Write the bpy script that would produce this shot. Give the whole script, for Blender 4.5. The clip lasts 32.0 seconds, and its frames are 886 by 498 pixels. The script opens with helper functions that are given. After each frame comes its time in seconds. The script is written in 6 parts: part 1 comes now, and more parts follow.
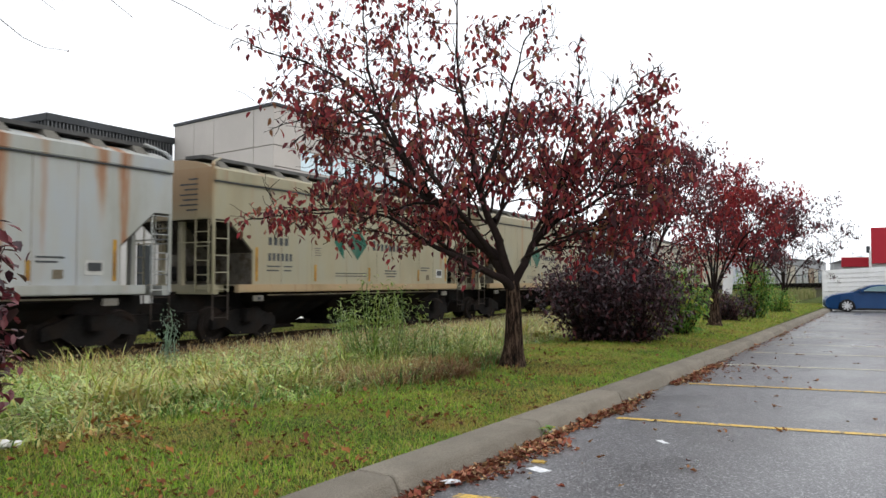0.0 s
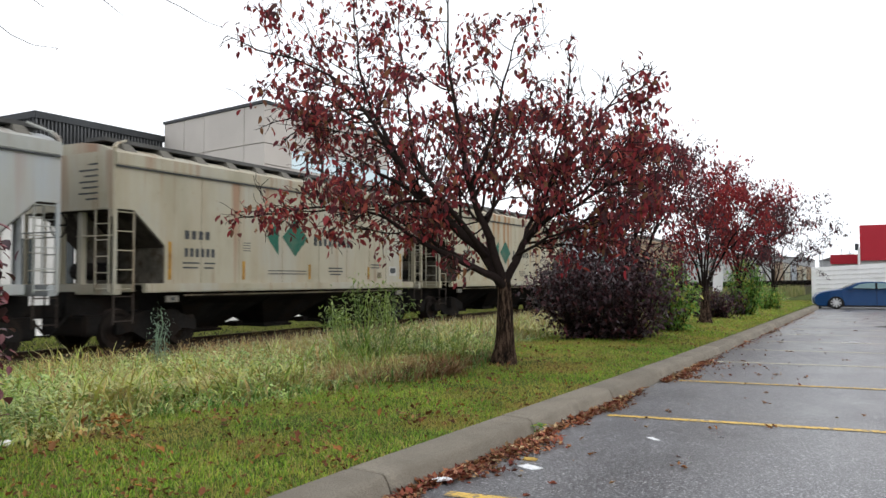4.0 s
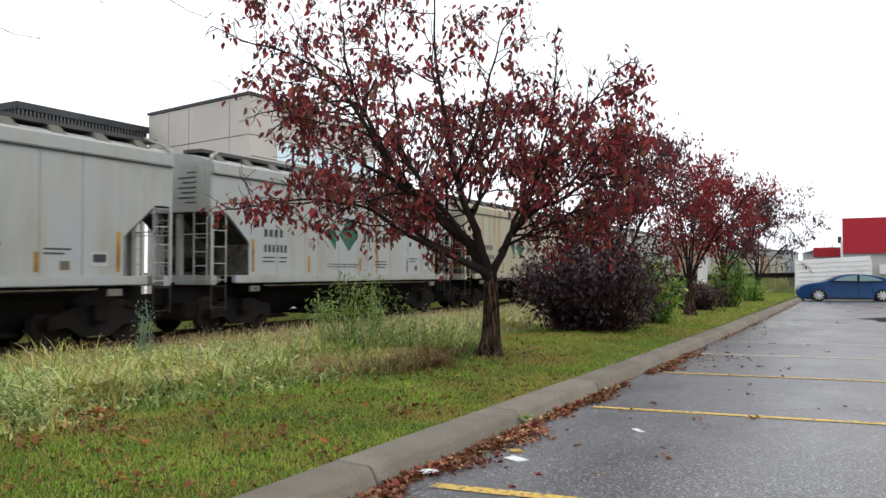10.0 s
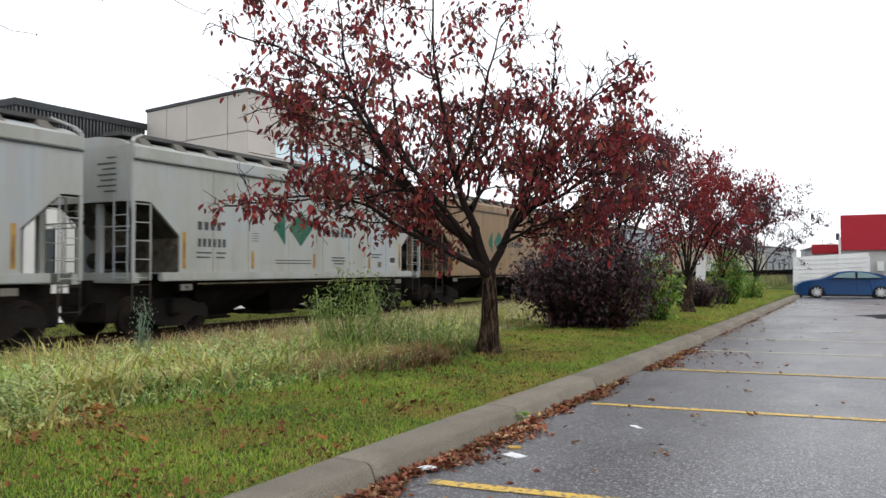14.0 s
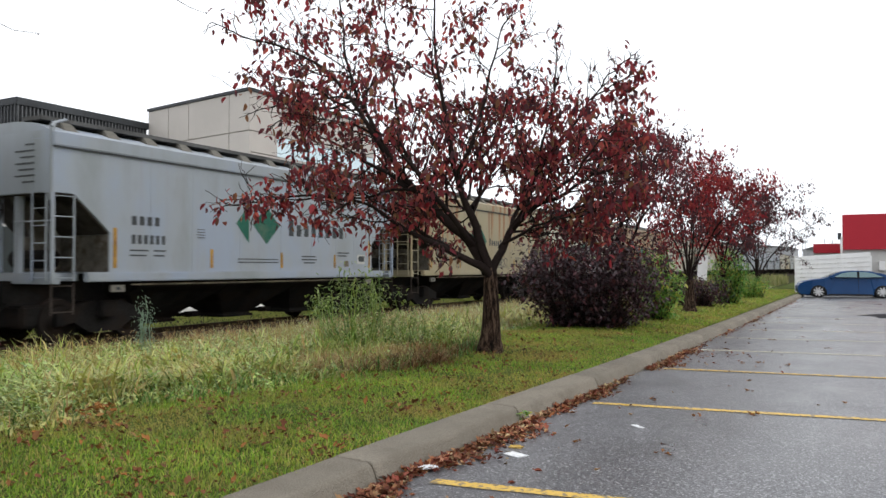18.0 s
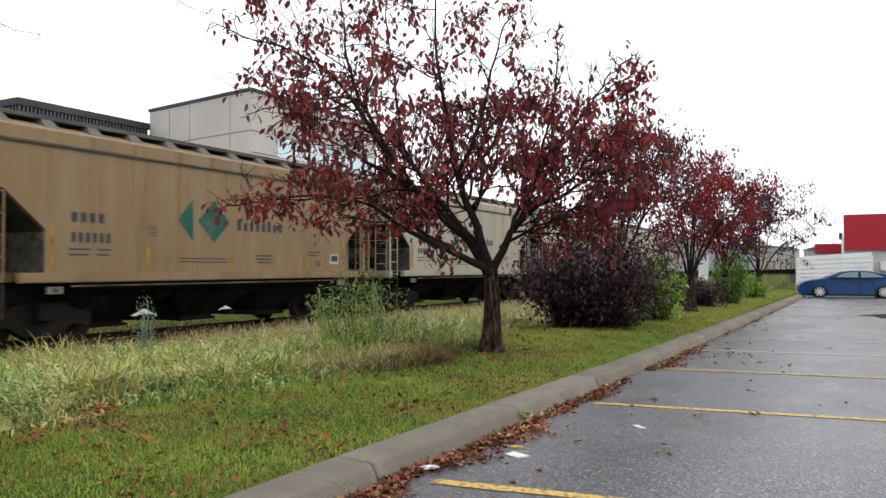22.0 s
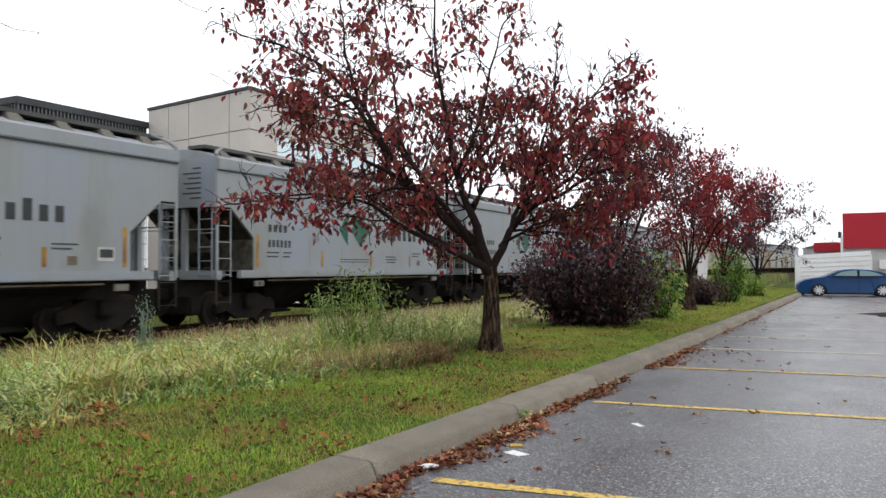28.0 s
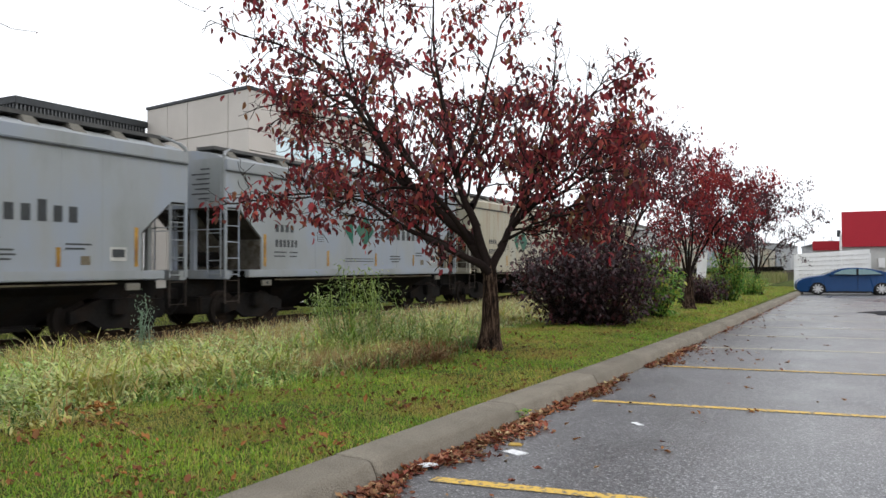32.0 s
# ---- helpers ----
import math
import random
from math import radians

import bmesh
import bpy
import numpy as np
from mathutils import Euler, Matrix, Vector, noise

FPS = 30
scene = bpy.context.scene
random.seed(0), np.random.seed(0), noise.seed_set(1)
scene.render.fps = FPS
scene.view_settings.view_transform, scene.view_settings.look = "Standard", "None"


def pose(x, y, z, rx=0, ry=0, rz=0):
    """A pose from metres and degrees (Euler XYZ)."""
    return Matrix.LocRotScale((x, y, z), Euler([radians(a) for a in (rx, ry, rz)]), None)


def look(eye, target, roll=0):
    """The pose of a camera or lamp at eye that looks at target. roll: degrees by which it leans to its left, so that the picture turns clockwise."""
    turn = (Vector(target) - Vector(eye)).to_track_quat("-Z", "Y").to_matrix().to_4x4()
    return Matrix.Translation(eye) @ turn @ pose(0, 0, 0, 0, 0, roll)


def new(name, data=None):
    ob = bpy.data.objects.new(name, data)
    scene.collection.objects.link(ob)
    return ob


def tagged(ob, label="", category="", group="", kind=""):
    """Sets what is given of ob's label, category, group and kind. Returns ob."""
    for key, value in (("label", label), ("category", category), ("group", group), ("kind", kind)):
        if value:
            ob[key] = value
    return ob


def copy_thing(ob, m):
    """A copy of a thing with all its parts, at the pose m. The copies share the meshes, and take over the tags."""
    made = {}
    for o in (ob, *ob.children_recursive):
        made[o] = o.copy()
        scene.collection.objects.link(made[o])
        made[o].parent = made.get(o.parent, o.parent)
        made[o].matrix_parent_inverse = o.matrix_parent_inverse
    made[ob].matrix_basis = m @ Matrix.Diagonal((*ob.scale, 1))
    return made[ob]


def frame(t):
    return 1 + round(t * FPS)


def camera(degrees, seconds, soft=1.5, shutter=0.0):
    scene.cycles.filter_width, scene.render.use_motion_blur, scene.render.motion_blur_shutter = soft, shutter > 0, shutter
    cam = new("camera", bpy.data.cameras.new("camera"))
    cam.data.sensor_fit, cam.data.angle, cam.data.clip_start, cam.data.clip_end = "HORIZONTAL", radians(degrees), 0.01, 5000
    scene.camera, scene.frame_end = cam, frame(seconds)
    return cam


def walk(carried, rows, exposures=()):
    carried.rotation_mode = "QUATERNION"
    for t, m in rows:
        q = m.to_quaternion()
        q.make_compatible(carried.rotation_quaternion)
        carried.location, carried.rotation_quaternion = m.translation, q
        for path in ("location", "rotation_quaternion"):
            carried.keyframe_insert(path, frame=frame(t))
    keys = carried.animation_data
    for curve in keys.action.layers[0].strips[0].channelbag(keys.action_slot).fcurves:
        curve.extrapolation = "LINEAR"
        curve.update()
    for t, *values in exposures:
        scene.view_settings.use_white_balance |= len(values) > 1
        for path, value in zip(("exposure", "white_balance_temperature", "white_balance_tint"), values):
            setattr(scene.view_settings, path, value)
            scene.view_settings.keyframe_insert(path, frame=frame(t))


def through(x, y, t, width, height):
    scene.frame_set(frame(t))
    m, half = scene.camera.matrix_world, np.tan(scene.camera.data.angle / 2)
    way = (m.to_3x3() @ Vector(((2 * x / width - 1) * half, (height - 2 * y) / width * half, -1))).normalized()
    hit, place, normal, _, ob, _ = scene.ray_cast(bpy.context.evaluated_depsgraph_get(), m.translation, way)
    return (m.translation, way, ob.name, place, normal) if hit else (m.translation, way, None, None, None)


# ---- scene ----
# Camera: hand-held on one spot at the edge of the car park, drifting a little in its turn.
EYE = (0.0, 0.0, 1.25)
TURNS = [(0, 92.405, -0.009, -60.318), (0.5, 92.388, 0.028, -60.381), (1, 92.352, 0.073, -60.468), (1.5, 92.309, 0.091, -60.564), (2, 92.292, 0.079, -60.645), (2.5, 92.290, 0.080, -60.716), (3, 92.286, 0.094, -60.785), (3.5, 92.288, 0.092, -60.866), (5.5, 92.087, 0.180, -61.255), (6, 92.059, 0.130, -61.342), (6.5, 92.035, 0.112, -61.419), (7, 91.980, 0.155, -61.516), (7.5, 91.897, 0.127, -61.633), (8, 91.841, 0.005, -61.722), (8.5, 91.810, -0.050, -61.774), (9, 91.780, -0.027, -61.826), (9.5, 91.747, 0.025, -61.890), (10, 91.698, 0.090, -61.966), (10.5, 91.631, 0.108, -62.041), (11, 91.582, 0.065, -62.082), (11.5, 91.560, 0.018, -62.089), (12, 91.550, 0.002, -62.090), (12.5, 91.547, 0.000, -62.091), (13, 91.534, 0.034, -62.092), (13.5, 91.498, 0.087, -62.093), (14, 91.464, 0.087, -62.078), (14.5, 91.453, 0.063, -62.041), (16.5, 91.436, 0.136, -61.989), (17, 91.421, 0.121, -61.984), (17.5, 91.414, 0.101, -61.980), (18, 91.418, 0.068, -61.973), (18.5, 91.435, 0.057, -61.967), (19, 91.452, 0.055, -61.966), (19.5, 91.465, 0.022, -61.958), (20, 91.482, -0.002, -61.929), (20.5, 91.497, 0.028, -61.897), (21, 91.492, 0.071, -61.889), (21.5, 91.460, 0.092, -61.899), (22, 91.429, 0.076, -61.899), (22.5, 91.415, 0.052, -61.880), (23, 91.402, 0.064, -61.869), (23.5, 91.391, 0.091, -61.870), (24, 91.381, 0.136, -61.881), (24.5, 91.355, 0.162, -61.899), (25, 91.334, 0.137, -61.911), (25.5, 91.344, 0.114, -61.919), (27.5, 91.322, 0.079, -61.951), (28, 91.330, 0.094, -61.956), (28.5, 91.337, 0.120, -61.963), (29, 91.332, 0.148, -61.979), (29.5, 91.313, 0.175, -62.003), (30, 91.290, 0.180, -62.021), (30.5, 91.277, 0.175, -62.024), (31, 91.276, 0.168, -62.019), (31.5, 91.277, 0.163, -62.014), (32, 91.270, 0.186, -62.017)]
cam = camera(59.56, 32.0, soft=1.5, shutter=0.2)
walk(cam, [(t, pose(*EYE, rx, ry, rz)) for t, rx, ry, rz in TURNS], exposures=[(0.0, 0.0), (32.0, 0.0)])

# ---- light: a bright overcast sky ----
world = bpy.data.worlds.new("world")
scene.world = world
world.use_nodes = True
wn, wl = world.node_tree.nodes, world.node_tree.links
sky = wn.new("ShaderNodeTexSky")
sky.sky_type, sky.sun_disc = "NISHITA", False
sky.sun_elevation, sky.sun_rotation = radians(42), radians(200)
sky.air_density, sky.dust_density, sky.ozone_density = 1.0, 6.0, 0.6
cloud = wn.new("ShaderNodeMix")
cloud.data_type = "RGBA"
cloud.inputs[0].default_value = 0.93
cloud.inputs[7].default_value = (11.0, 11.3, 11.8, 1)
wl.new(sky.outputs[0], cloud.inputs[6])
wl.new(cloud.outputs[2], wn["Background"].inputs[0])
wn["Background"].inputs[1].default_value = 0.123
sun = new("sun", bpy.data.lights.new("sun", "SUN"))
sun.data.energy, sun.data.angle, sun.data.color = 0.7, radians(30), (1.0, 0.96, 0.9)
sun.matrix_world = look((0, 0, 40), (-14, 30, 0))


# ---- material helpers ----
def nodes_of(name):
    m = bpy.data.materials.new(name)
    m.use_nodes = True
    return m, m.node_tree.nodes, m.node_tree.links, m.node_tree.nodes["Principled BSDF"]


def noise_node(n, l, coord, scale, detail=4.0, stretch=(1, 1, 1), rough=0.6):
    mp = n.new("ShaderNodeMapping")
    mp.inputs["Scale"].default_value = stretch
    l.new(coord, mp.inputs["Vector"])
    t = n.new("ShaderNodeTexNoise")
    t.inputs["Scale"].default_value, t.inputs["Detail"].default_value, t.inputs["Roughness"].default_value = scale, detail, rough
    l.new(mp.outputs[0], t.inputs["Vector"])
    return t.outputs["Fac"]


def ramp(n, l, fac, stops):
    r = n.new("ShaderNodeValToRGB")
    e = r.color_ramp.elements
    while len(e) < len(stops):
        e.new(0.5)
    for el, (p, c) in zip(e, stops):
        el.position = p
        el.color = (*c, 1) if len(c) == 3 else c
    l.new(fac, r.inputs[0])
    return r.outputs["Color"]


def mixed(n, l, fac, a, b, mode="MIX"):
    m = n.new("ShaderNodeMix")
    m.data_type, m.blend_type = "RGBA", mode
    for value, socket in ((fac, m.inputs[0]), (a, m.inputs[6]), (b, m.inputs[7])):
        if hasattr(value, "is_linked"):
            l.new(value, socket)
        else:
            socket.default_value = value if not isinstance(value, tuple) else (*value, 1)[:4]
    return m.outputs[2]


def bumped(n, l, p, height, strength, distance=0.02):
    b = n.new("ShaderNodeBump")
    b.inputs["Strength"].default_value, b.inputs["Distance"].default_value = strength, distance
    l.new(height, b.inputs["Height"])
    l.new(b.outputs[0], p.inputs["Normal"])


def grey(v):
    return (v, v, v)


def times(c, k):
    return tuple(min(1.0, x * k) for x in c)


def surface(name, color, rough=0.8, metal=0.0, var=0.25, big=0.6, fine=18.0, bump=0.25, dirt=None, amount=0.4, spec=0.25, grain=0.5, own=False):
    """A plain worn surface: tone at two scales, fine relief, and patches of dirt."""
    m, n, l, p = nodes_of(name)
    co = n.new("ShaderNodeTexCoord").outputs["Object"]
    if own:
        # every piece takes its own part of the pattern
        move, step = n.new("ShaderNodeVectorMath"), n.new("ShaderNodeVectorMath")
        step.operation, step.inputs[1].default_value = "MULTIPLY", (47.0, 31.0, 59.0)
        l.new(n.new("ShaderNodeObjectInfo").outputs["Random"], step.inputs[0])
        l.new(co, move.inputs[0])
        l.new(step.outputs[0], move.inputs[1])
        co = move.outputs[0]
    broad, small = noise_node(n, l, co, big), noise_node(n, l, co, fine, 6.0)
    c = ramp(n, l, broad, [(0.38, times(color, 1 - var)), (0.62, times(color, 1 + var))])
    c = mixed(n, l, grain, c, ramp(n, l, small, [(0.40, grey(0.6)), (0.60, grey(1.0))]), "MULTIPLY")
    if dirt:
        patch = ramp(n, l, noise_node(n, l, co, big * 3, 5.0), [(0.48, grey(0)), (0.62, grey(amount))])
        c = mixed(n, l, patch, c, dirt)
    l.new(c, p.inputs["Base Color"])
    p.inputs["Roughness"].default_value, p.inputs["Metallic"].default_value = rough, metal
    p.inputs["Specular IOR Level"].default_value = spec
    if bump:
        bumped(n, l, p, small, bump)
    return m


def leafy(name, colors, rough=0.55, through=0.35, patch=None, spec=0.18):
    """Leaves or blades: a colour for each island out of the list, some light passing through."""
    m, n, l, p = nodes_of(name)
    pick = n.new("ShaderNodeNewGeometry").outputs["Random Per Island"]
    step = 1.0 / len(colors)
    c = ramp(n, l, pick, [(i * step + step / 2, col) for i, col in enumerate(colors)])
    co = n.new("ShaderNodeTexCoord").outputs["Object"]
    c = mixed(n, l, 0.6, c, ramp(n, l, noise_node(n, l, co, 1.6, 3.0), [(0.38, grey(0.6)), (0.62, grey(1.0))]), "MULTIPLY")
    c = mixed(n, l, 0.5, c, ramp(n, l, noise_node(n, l, co, 0.55, 4.0), [(0.4, (0.55, 0.78, 0.7)), (0.6, (1.0, 1.0, 1.0))]), "MULTIPLY")
    if patch:
        c = mixed(n, l, ramp(n, l, noise_node(n, l, co, 0.9, 5.0), [(0.46, grey(0)), (0.64, grey(patch[1]))]), c, patch[0])
    l.new(c, p.inputs["Base Color"])
    p.inputs["Roughness"].default_value = rough
    p.inputs["Specular IOR Level"].default_value = spec
    t = n.new("ShaderNodeBsdfTranslucent")
    l.new(c, t.inputs["Color"])
    mx = n.new("ShaderNodeMixShader")
    mx.inputs[0].default_value = through
    l.new(p.outputs[0], mx.inputs[1])
    l.new(t.outputs[0], mx.inputs[2])
    l.new(mx.outputs[0], n["Material Output"].inputs["Surface"])
    return m


def calc(n, l, op, a, b=None):
    m = n.new("ShaderNodeMath")
    m.operation = op
    for value, socket in ((a, m.inputs[0]), (b, m.inputs[1])):
        if hasattr(value, "is_linked"):
            l.new(value, socket)
        elif value is not None:
            socket.default_value = value
    return m.outputs[0]


def ranged(n, l, value, a, b, c=0.0, d=1.0):
    m = n.new("ShaderNodeMapRange")
    m.interpolation_type = "SMOOTHSTEP"
    for key, x in (("From Min", a), ("From Max", b), ("To Min", c), ("To Max", d)):
        m.inputs[key].default_value = x
    l.new(value, m.inputs["Value"])
    return m.outputs["Result"]


def run_mask(n, l, co, sep, runs):
    """Rust that has run down the side from one spot each, thinning and breaking up on its way."""
    wander = calc(n, l, "MULTIPLY_ADD", noise_node(n, l, co, 0.9, 4.0, (1.5, 0, 1)), 0.22)
    along = calc(n, l, "ADD", sep.outputs[0], wander)
    thin = calc(n, l, "MULTIPLY_ADD", sep.outputs[2], -0.32)
    thin.node.inputs[2].default_value = 2.35
    torn = noise_node(n, l, co, 3.2, 5.0, (3.0, 0.3, 0.16), 0.65)
    total = None
    for x, strength, low in runs:
        strength = min(1.0, 1.25 * strength)
        off = calc(n, l, "MULTIPLY", calc(n, l, "ABSOLUTE", calc(n, l, "SUBTRACT", along, x + 0.11)), thin)
        one = ranged(n, l, off, 0.1 + 0.15 * strength, 0.0, 0.0, strength)
        one = calc(n, l, "MULTIPLY", one, ranged(n, l, sep.outputs[2], low - 0.2, low + 1.3))
        total = one if total is None else calc(n, l, "MAXIMUM", total, one)
    return calc(n, l, "MULTIPLY", total, ranged(n, l, torn, 0.3, 0.52, 0.62, 1.0))


def car_paint(name, color, rust=0.3, grime=0.3, rust_color=(0.23, 0.085, 0.03), wide=1.7, runs=()):
    """Weathered wagon paint: a dusty film, thin stains, and rust runs (place along the wagon, strength, height they reach down to)."""
    m, n, l, p = nodes_of(name)
    co = n.new("ShaderNodeTexCoord").outputs["Object"]
    shift = n.new("ShaderNodeVectorMath")
    shift.operation = "ADD"
    own = n.new("ShaderNodeMath")
    own.operation = "MULTIPLY"
    own.inputs[1].default_value = 61.0
    l.new(n.new("ShaderNodeObjectInfo").outputs["Random"], own.inputs[0])
    l.new(co, shift.inputs[0])
    comb = n.new("ShaderNodeCombineXYZ")
    l.new(own.outputs[0], comb.inputs[0])
    l.new(comb.outputs[0], shift.inputs[1])
    v = shift.outputs[0]
    film = noise_node(n, l, v, 0.7, 6.0, (1, 1, 0.4))
    bands = noise_node(n, l, v, wide, 4.0, (1, 0.3, 0.03), 0.6)
    fine = noise_node(n, l, v, 2.6, 4.0, (1, 0.3, 0.07), 0.6)
    base = ramp(n, l, film, [(0.36, (color[0] * 0.82, color[1] * 0.82, color[2] * 0.77)), (0.5, color), (0.62, (color[0] * 0.99, color[1] * 1.04, color[2] * 1.16))])
    base = mixed(n, l, ramp(n, l, fine, [(0.47, grey(0)), (0.68, grey(grime * 0.7))]), base, times((0.36, 0.28, 0.17), 0.8))
    lo = 0.63 - 0.10 * rust
    sep = n.new("ShaderNodeSeparateXYZ")
    l.new(co, sep.inputs[0])
    fade = n.new("ShaderNodeMapRange")
    for key, value in (("From Min", 1.4), ("From Max", 4.2), ("To Min", -0.08), ("To Max", 0.03)):
        fade.inputs[key].default_value = value
    l.new(sep.outputs[2], fade.inputs["Value"])
    add = n.new("ShaderNodeMath")
    add.operation = "ADD"
    l.new(bands, add.inputs[0])
    l.new(fade.outputs[0], add.inputs[1])
    base = mixed(n, l, ramp(n, l, add.outputs[0], [(lo, grey(0)), (lo + 0.09, grey(min(1.0, 0.35 + 0.6 * rust) * min(1.0, 6 * rust)))]), base, rust_color)
    # thin drips that start at seams and hatches
    drip = noise_node(n, l, v, 7.5, 3.0, (1, 0.3, 0.028), 0.55)
    base = mixed(n, l, ramp(n, l, drip, [(0.62, grey(0)), (0.70, grey(min(0.9, 0.05 + 0.8 * rust)))]), base, times(rust_color, 0.8))
    if runs:
        mask = run_mask(n, l, co, sep, runs)
        base = mixed(n, l, calc(n, l, "MULTIPLY", mask, 0.6), base, (0.36, 0.22, 0.08))
        base = mixed(n, l, calc(n, l, "POWER", mask, 1.7), base, rust_color)
    speck = noise_node(n, l, v, 9.0, 6.0)
    base = mixed(n, l, ramp(n, l, speck, [(0.62, grey(0)), (0.68, grey(rust * 0.5))]), base, times(rust_color, 0.7))
    l.new(base, p.inputs["Base Color"])
    l.new(ramp(n, l, film, [(0.4, grey(0.5)), (0.6, grey(0.72))]), p.inputs["Roughness"])
    bumped(n, l, p, noise_node(n, l, v, 1.1, 2.0, (1, 1, 0.5)), 0.12, 0.03)
    return m


# ---- mesh helpers ----
def mesh_of(name, verts, faces, material=None, smooth=False):
    me = bpy.data.meshes.new(name)
    v = np.asarray(verts, dtype=np.float32).reshape(-1, 3)
    f = np.asarray(faces, dtype=np.int32)
    k = f.shape[1]
    me.vertices.add(len(v))
    me.vertices.foreach_set("co", v.ravel())
    me.loops.add(f.size)
    me.loops.foreach_set("vertex_index", f.ravel())
    me.polygons.add(len(f))
    me.polygons.foreach_set("loop_start", np.arange(0, f.size, k, dtype=np.int32))
    if smooth:
        me.polygons.foreach_set("use_smooth", np.ones(len(f), dtype=bool))
    me.update(calc_edges=True)
    if material:
        me.materials.append(material)
    return me


def part(name, bm, material, parent, label="", smooth=False):
    """Link a bmesh or a mesh as one object under a thing or a part."""
    if isinstance(bm, bmesh.types.BMesh):
        me = bpy.data.meshes.new(name)
        bmesh.ops.recalc_face_normals(bm, faces=bm.faces)
        if smooth:
            for f in bm.faces:
                f.smooth = True
        bm.to_mesh(me)
        bm.free()
    else:
        me = bm
    if material and not me.materials:
        me.materials.append(material)
    ob = new(name, me)
    ob.parent = parent
    return tagged(ob, label)


def box(x0, x1, y0, y1, z0, z1, bevel=0.0, bm=None):
    own = bm is None
    bm = bm or bmesh.new()
    made = bmesh.ops.create_cube(bm, size=1.0, matrix=Matrix.Translation(((x0 + x1) / 2, (y0 + y1) / 2, (z0 + z1) / 2)) @ Matrix.Diagonal((x1 - x0, y1 - y0, z1 - z0, 1)))
    if bevel and own:
        bmesh.ops.bevel(bm, geom=bm.edges[:], offset=bevel, segments=2, affect="EDGES", clamp_overlap=True)
    return bm


def prism(points, y0, y1, bm=None):
    """A polygon in x, z drawn out from y0 to y1."""
    bm = bm or bmesh.new()
    a = [bm.verts.new((x, y0, z)) for x, z in points]
    b = [bm.verts.new((x, y1, z)) for x, z in points]
    bm.faces.new(a)
    bm.faces.new(b[::-1])
    for i in range(len(a)):
        j = (i + 1) % len(a)
        bm.faces.new((a[j], a[i], b[i], b[j]))
    return bm


def rod(a, b, r, bm=None, sides=6, r2=None):
    bm = bm or bmesh.new()
    a, b = Vector(a), Vector(b)
    m = Matrix.Translation((a + b) / 2) @ (b - a).to_track_quat("Z", "Y").to_matrix().to_4x4()
    bmesh.ops.create_cone(bm, cap_ends=True, segments=sides, radius1=r, radius2=r if r2 is None else r2, depth=(b - a).length, matrix=m)
    return bm


def scatter(template, tris, pos, turns, size):
    """Copies of a small template as one vertex and one face array. turns: n x 3 x 3."""
    k, n = len(template), len(pos)
    v = np.einsum("nij,kj->nki", turns, template) * np.asarray(size).reshape(n, 1, 1) + np.asarray(pos)[:, None, :]
    f = np.asarray(tris)[None] + (np.arange(n) * k)[:, None, None]
    return v.reshape(-1, 3), f.reshape(-1, len(tris[0]))


def random_turns(rng, n, yaw=None, tilt=(0.0, 3.14), roll=(0.0, 6.28)):
    a = rng.uniform(0, 6.283, n) if yaw is None else yaw
    b, c = rng.uniform(*tilt, n), rng.uniform(*roll, n)

    def rz(t):
        z, o = np.zeros_like(t), np.ones_like(t)
        return np.stack([np.stack([np.cos(t), -np.sin(t), z], -1), np.stack([np.sin(t), np.cos(t), z], -1), np.stack([z, z, o], -1)], -2)

    def ry(t):
        z, o = np.zeros_like(t), np.ones_like(t)
        return np.stack([np.stack([np.cos(t), z, np.sin(t)], -1), np.stack([z, o, z], -1), np.stack([-np.sin(t), z, np.cos(t)], -1)], -2)

    return rz(a) @ ry(b) @ rz(c)


LEAF = np.array([(0, 0, 0), (0.3, -0.24, 0.07), (0.68, -0.2, 0.06), (1, 0, -0.08), (0.68, 0.2, 0.06), (0.3, 0.24, 0.07), (0.48, 0, 0.0)])
CURLED = np.array([(0, 0, 0.0), (0.22, -0.2, 0.2), (0.5, -0.3, 0.26), (0.72, -0.12, 0.16), (1, 0.05, 0.3), (0.66, 0.26, 0.1), (0.36, 0.22, 0.24), (0.48, 0, 0.0)])
CURLED_TRIS = [(0, 1, 7), (1, 2, 7), (2, 3, 7), (3, 4, 7), (4, 5, 7), (5, 6, 7), (6, 0, 7)]
LEAF_TRIS = [(0, 1, 6), (1, 2, 6), (2, 3, 6), (3, 4, 6), (4, 5, 6), (5, 0, 6)]


def thing(name, label, category, at=None, group="", kind=""):
    ob = new(name)
    ob.empty_display_size = 0.2
    if at is not None:
        ob.matrix_basis = at
    return tagged(ob, label, category, group, kind)


def dip(x):
    """How far the car park and lawn fall away along the kerb."""
    return np.interp(x, [10.0, 42.0, 70.0, 200.0], [0.0, 0.165, 0.24, 0.3])


def fall(x):
    """The same for the asphalt and kerb, which sag a little more in the middle."""
    return dip(x) + np.interp(x, [4.0, 8.0, 11.0, 18.0, 30.0, 42.0], [0.0, 0.035, 0.055, 0.05, 0.02, 0.0])


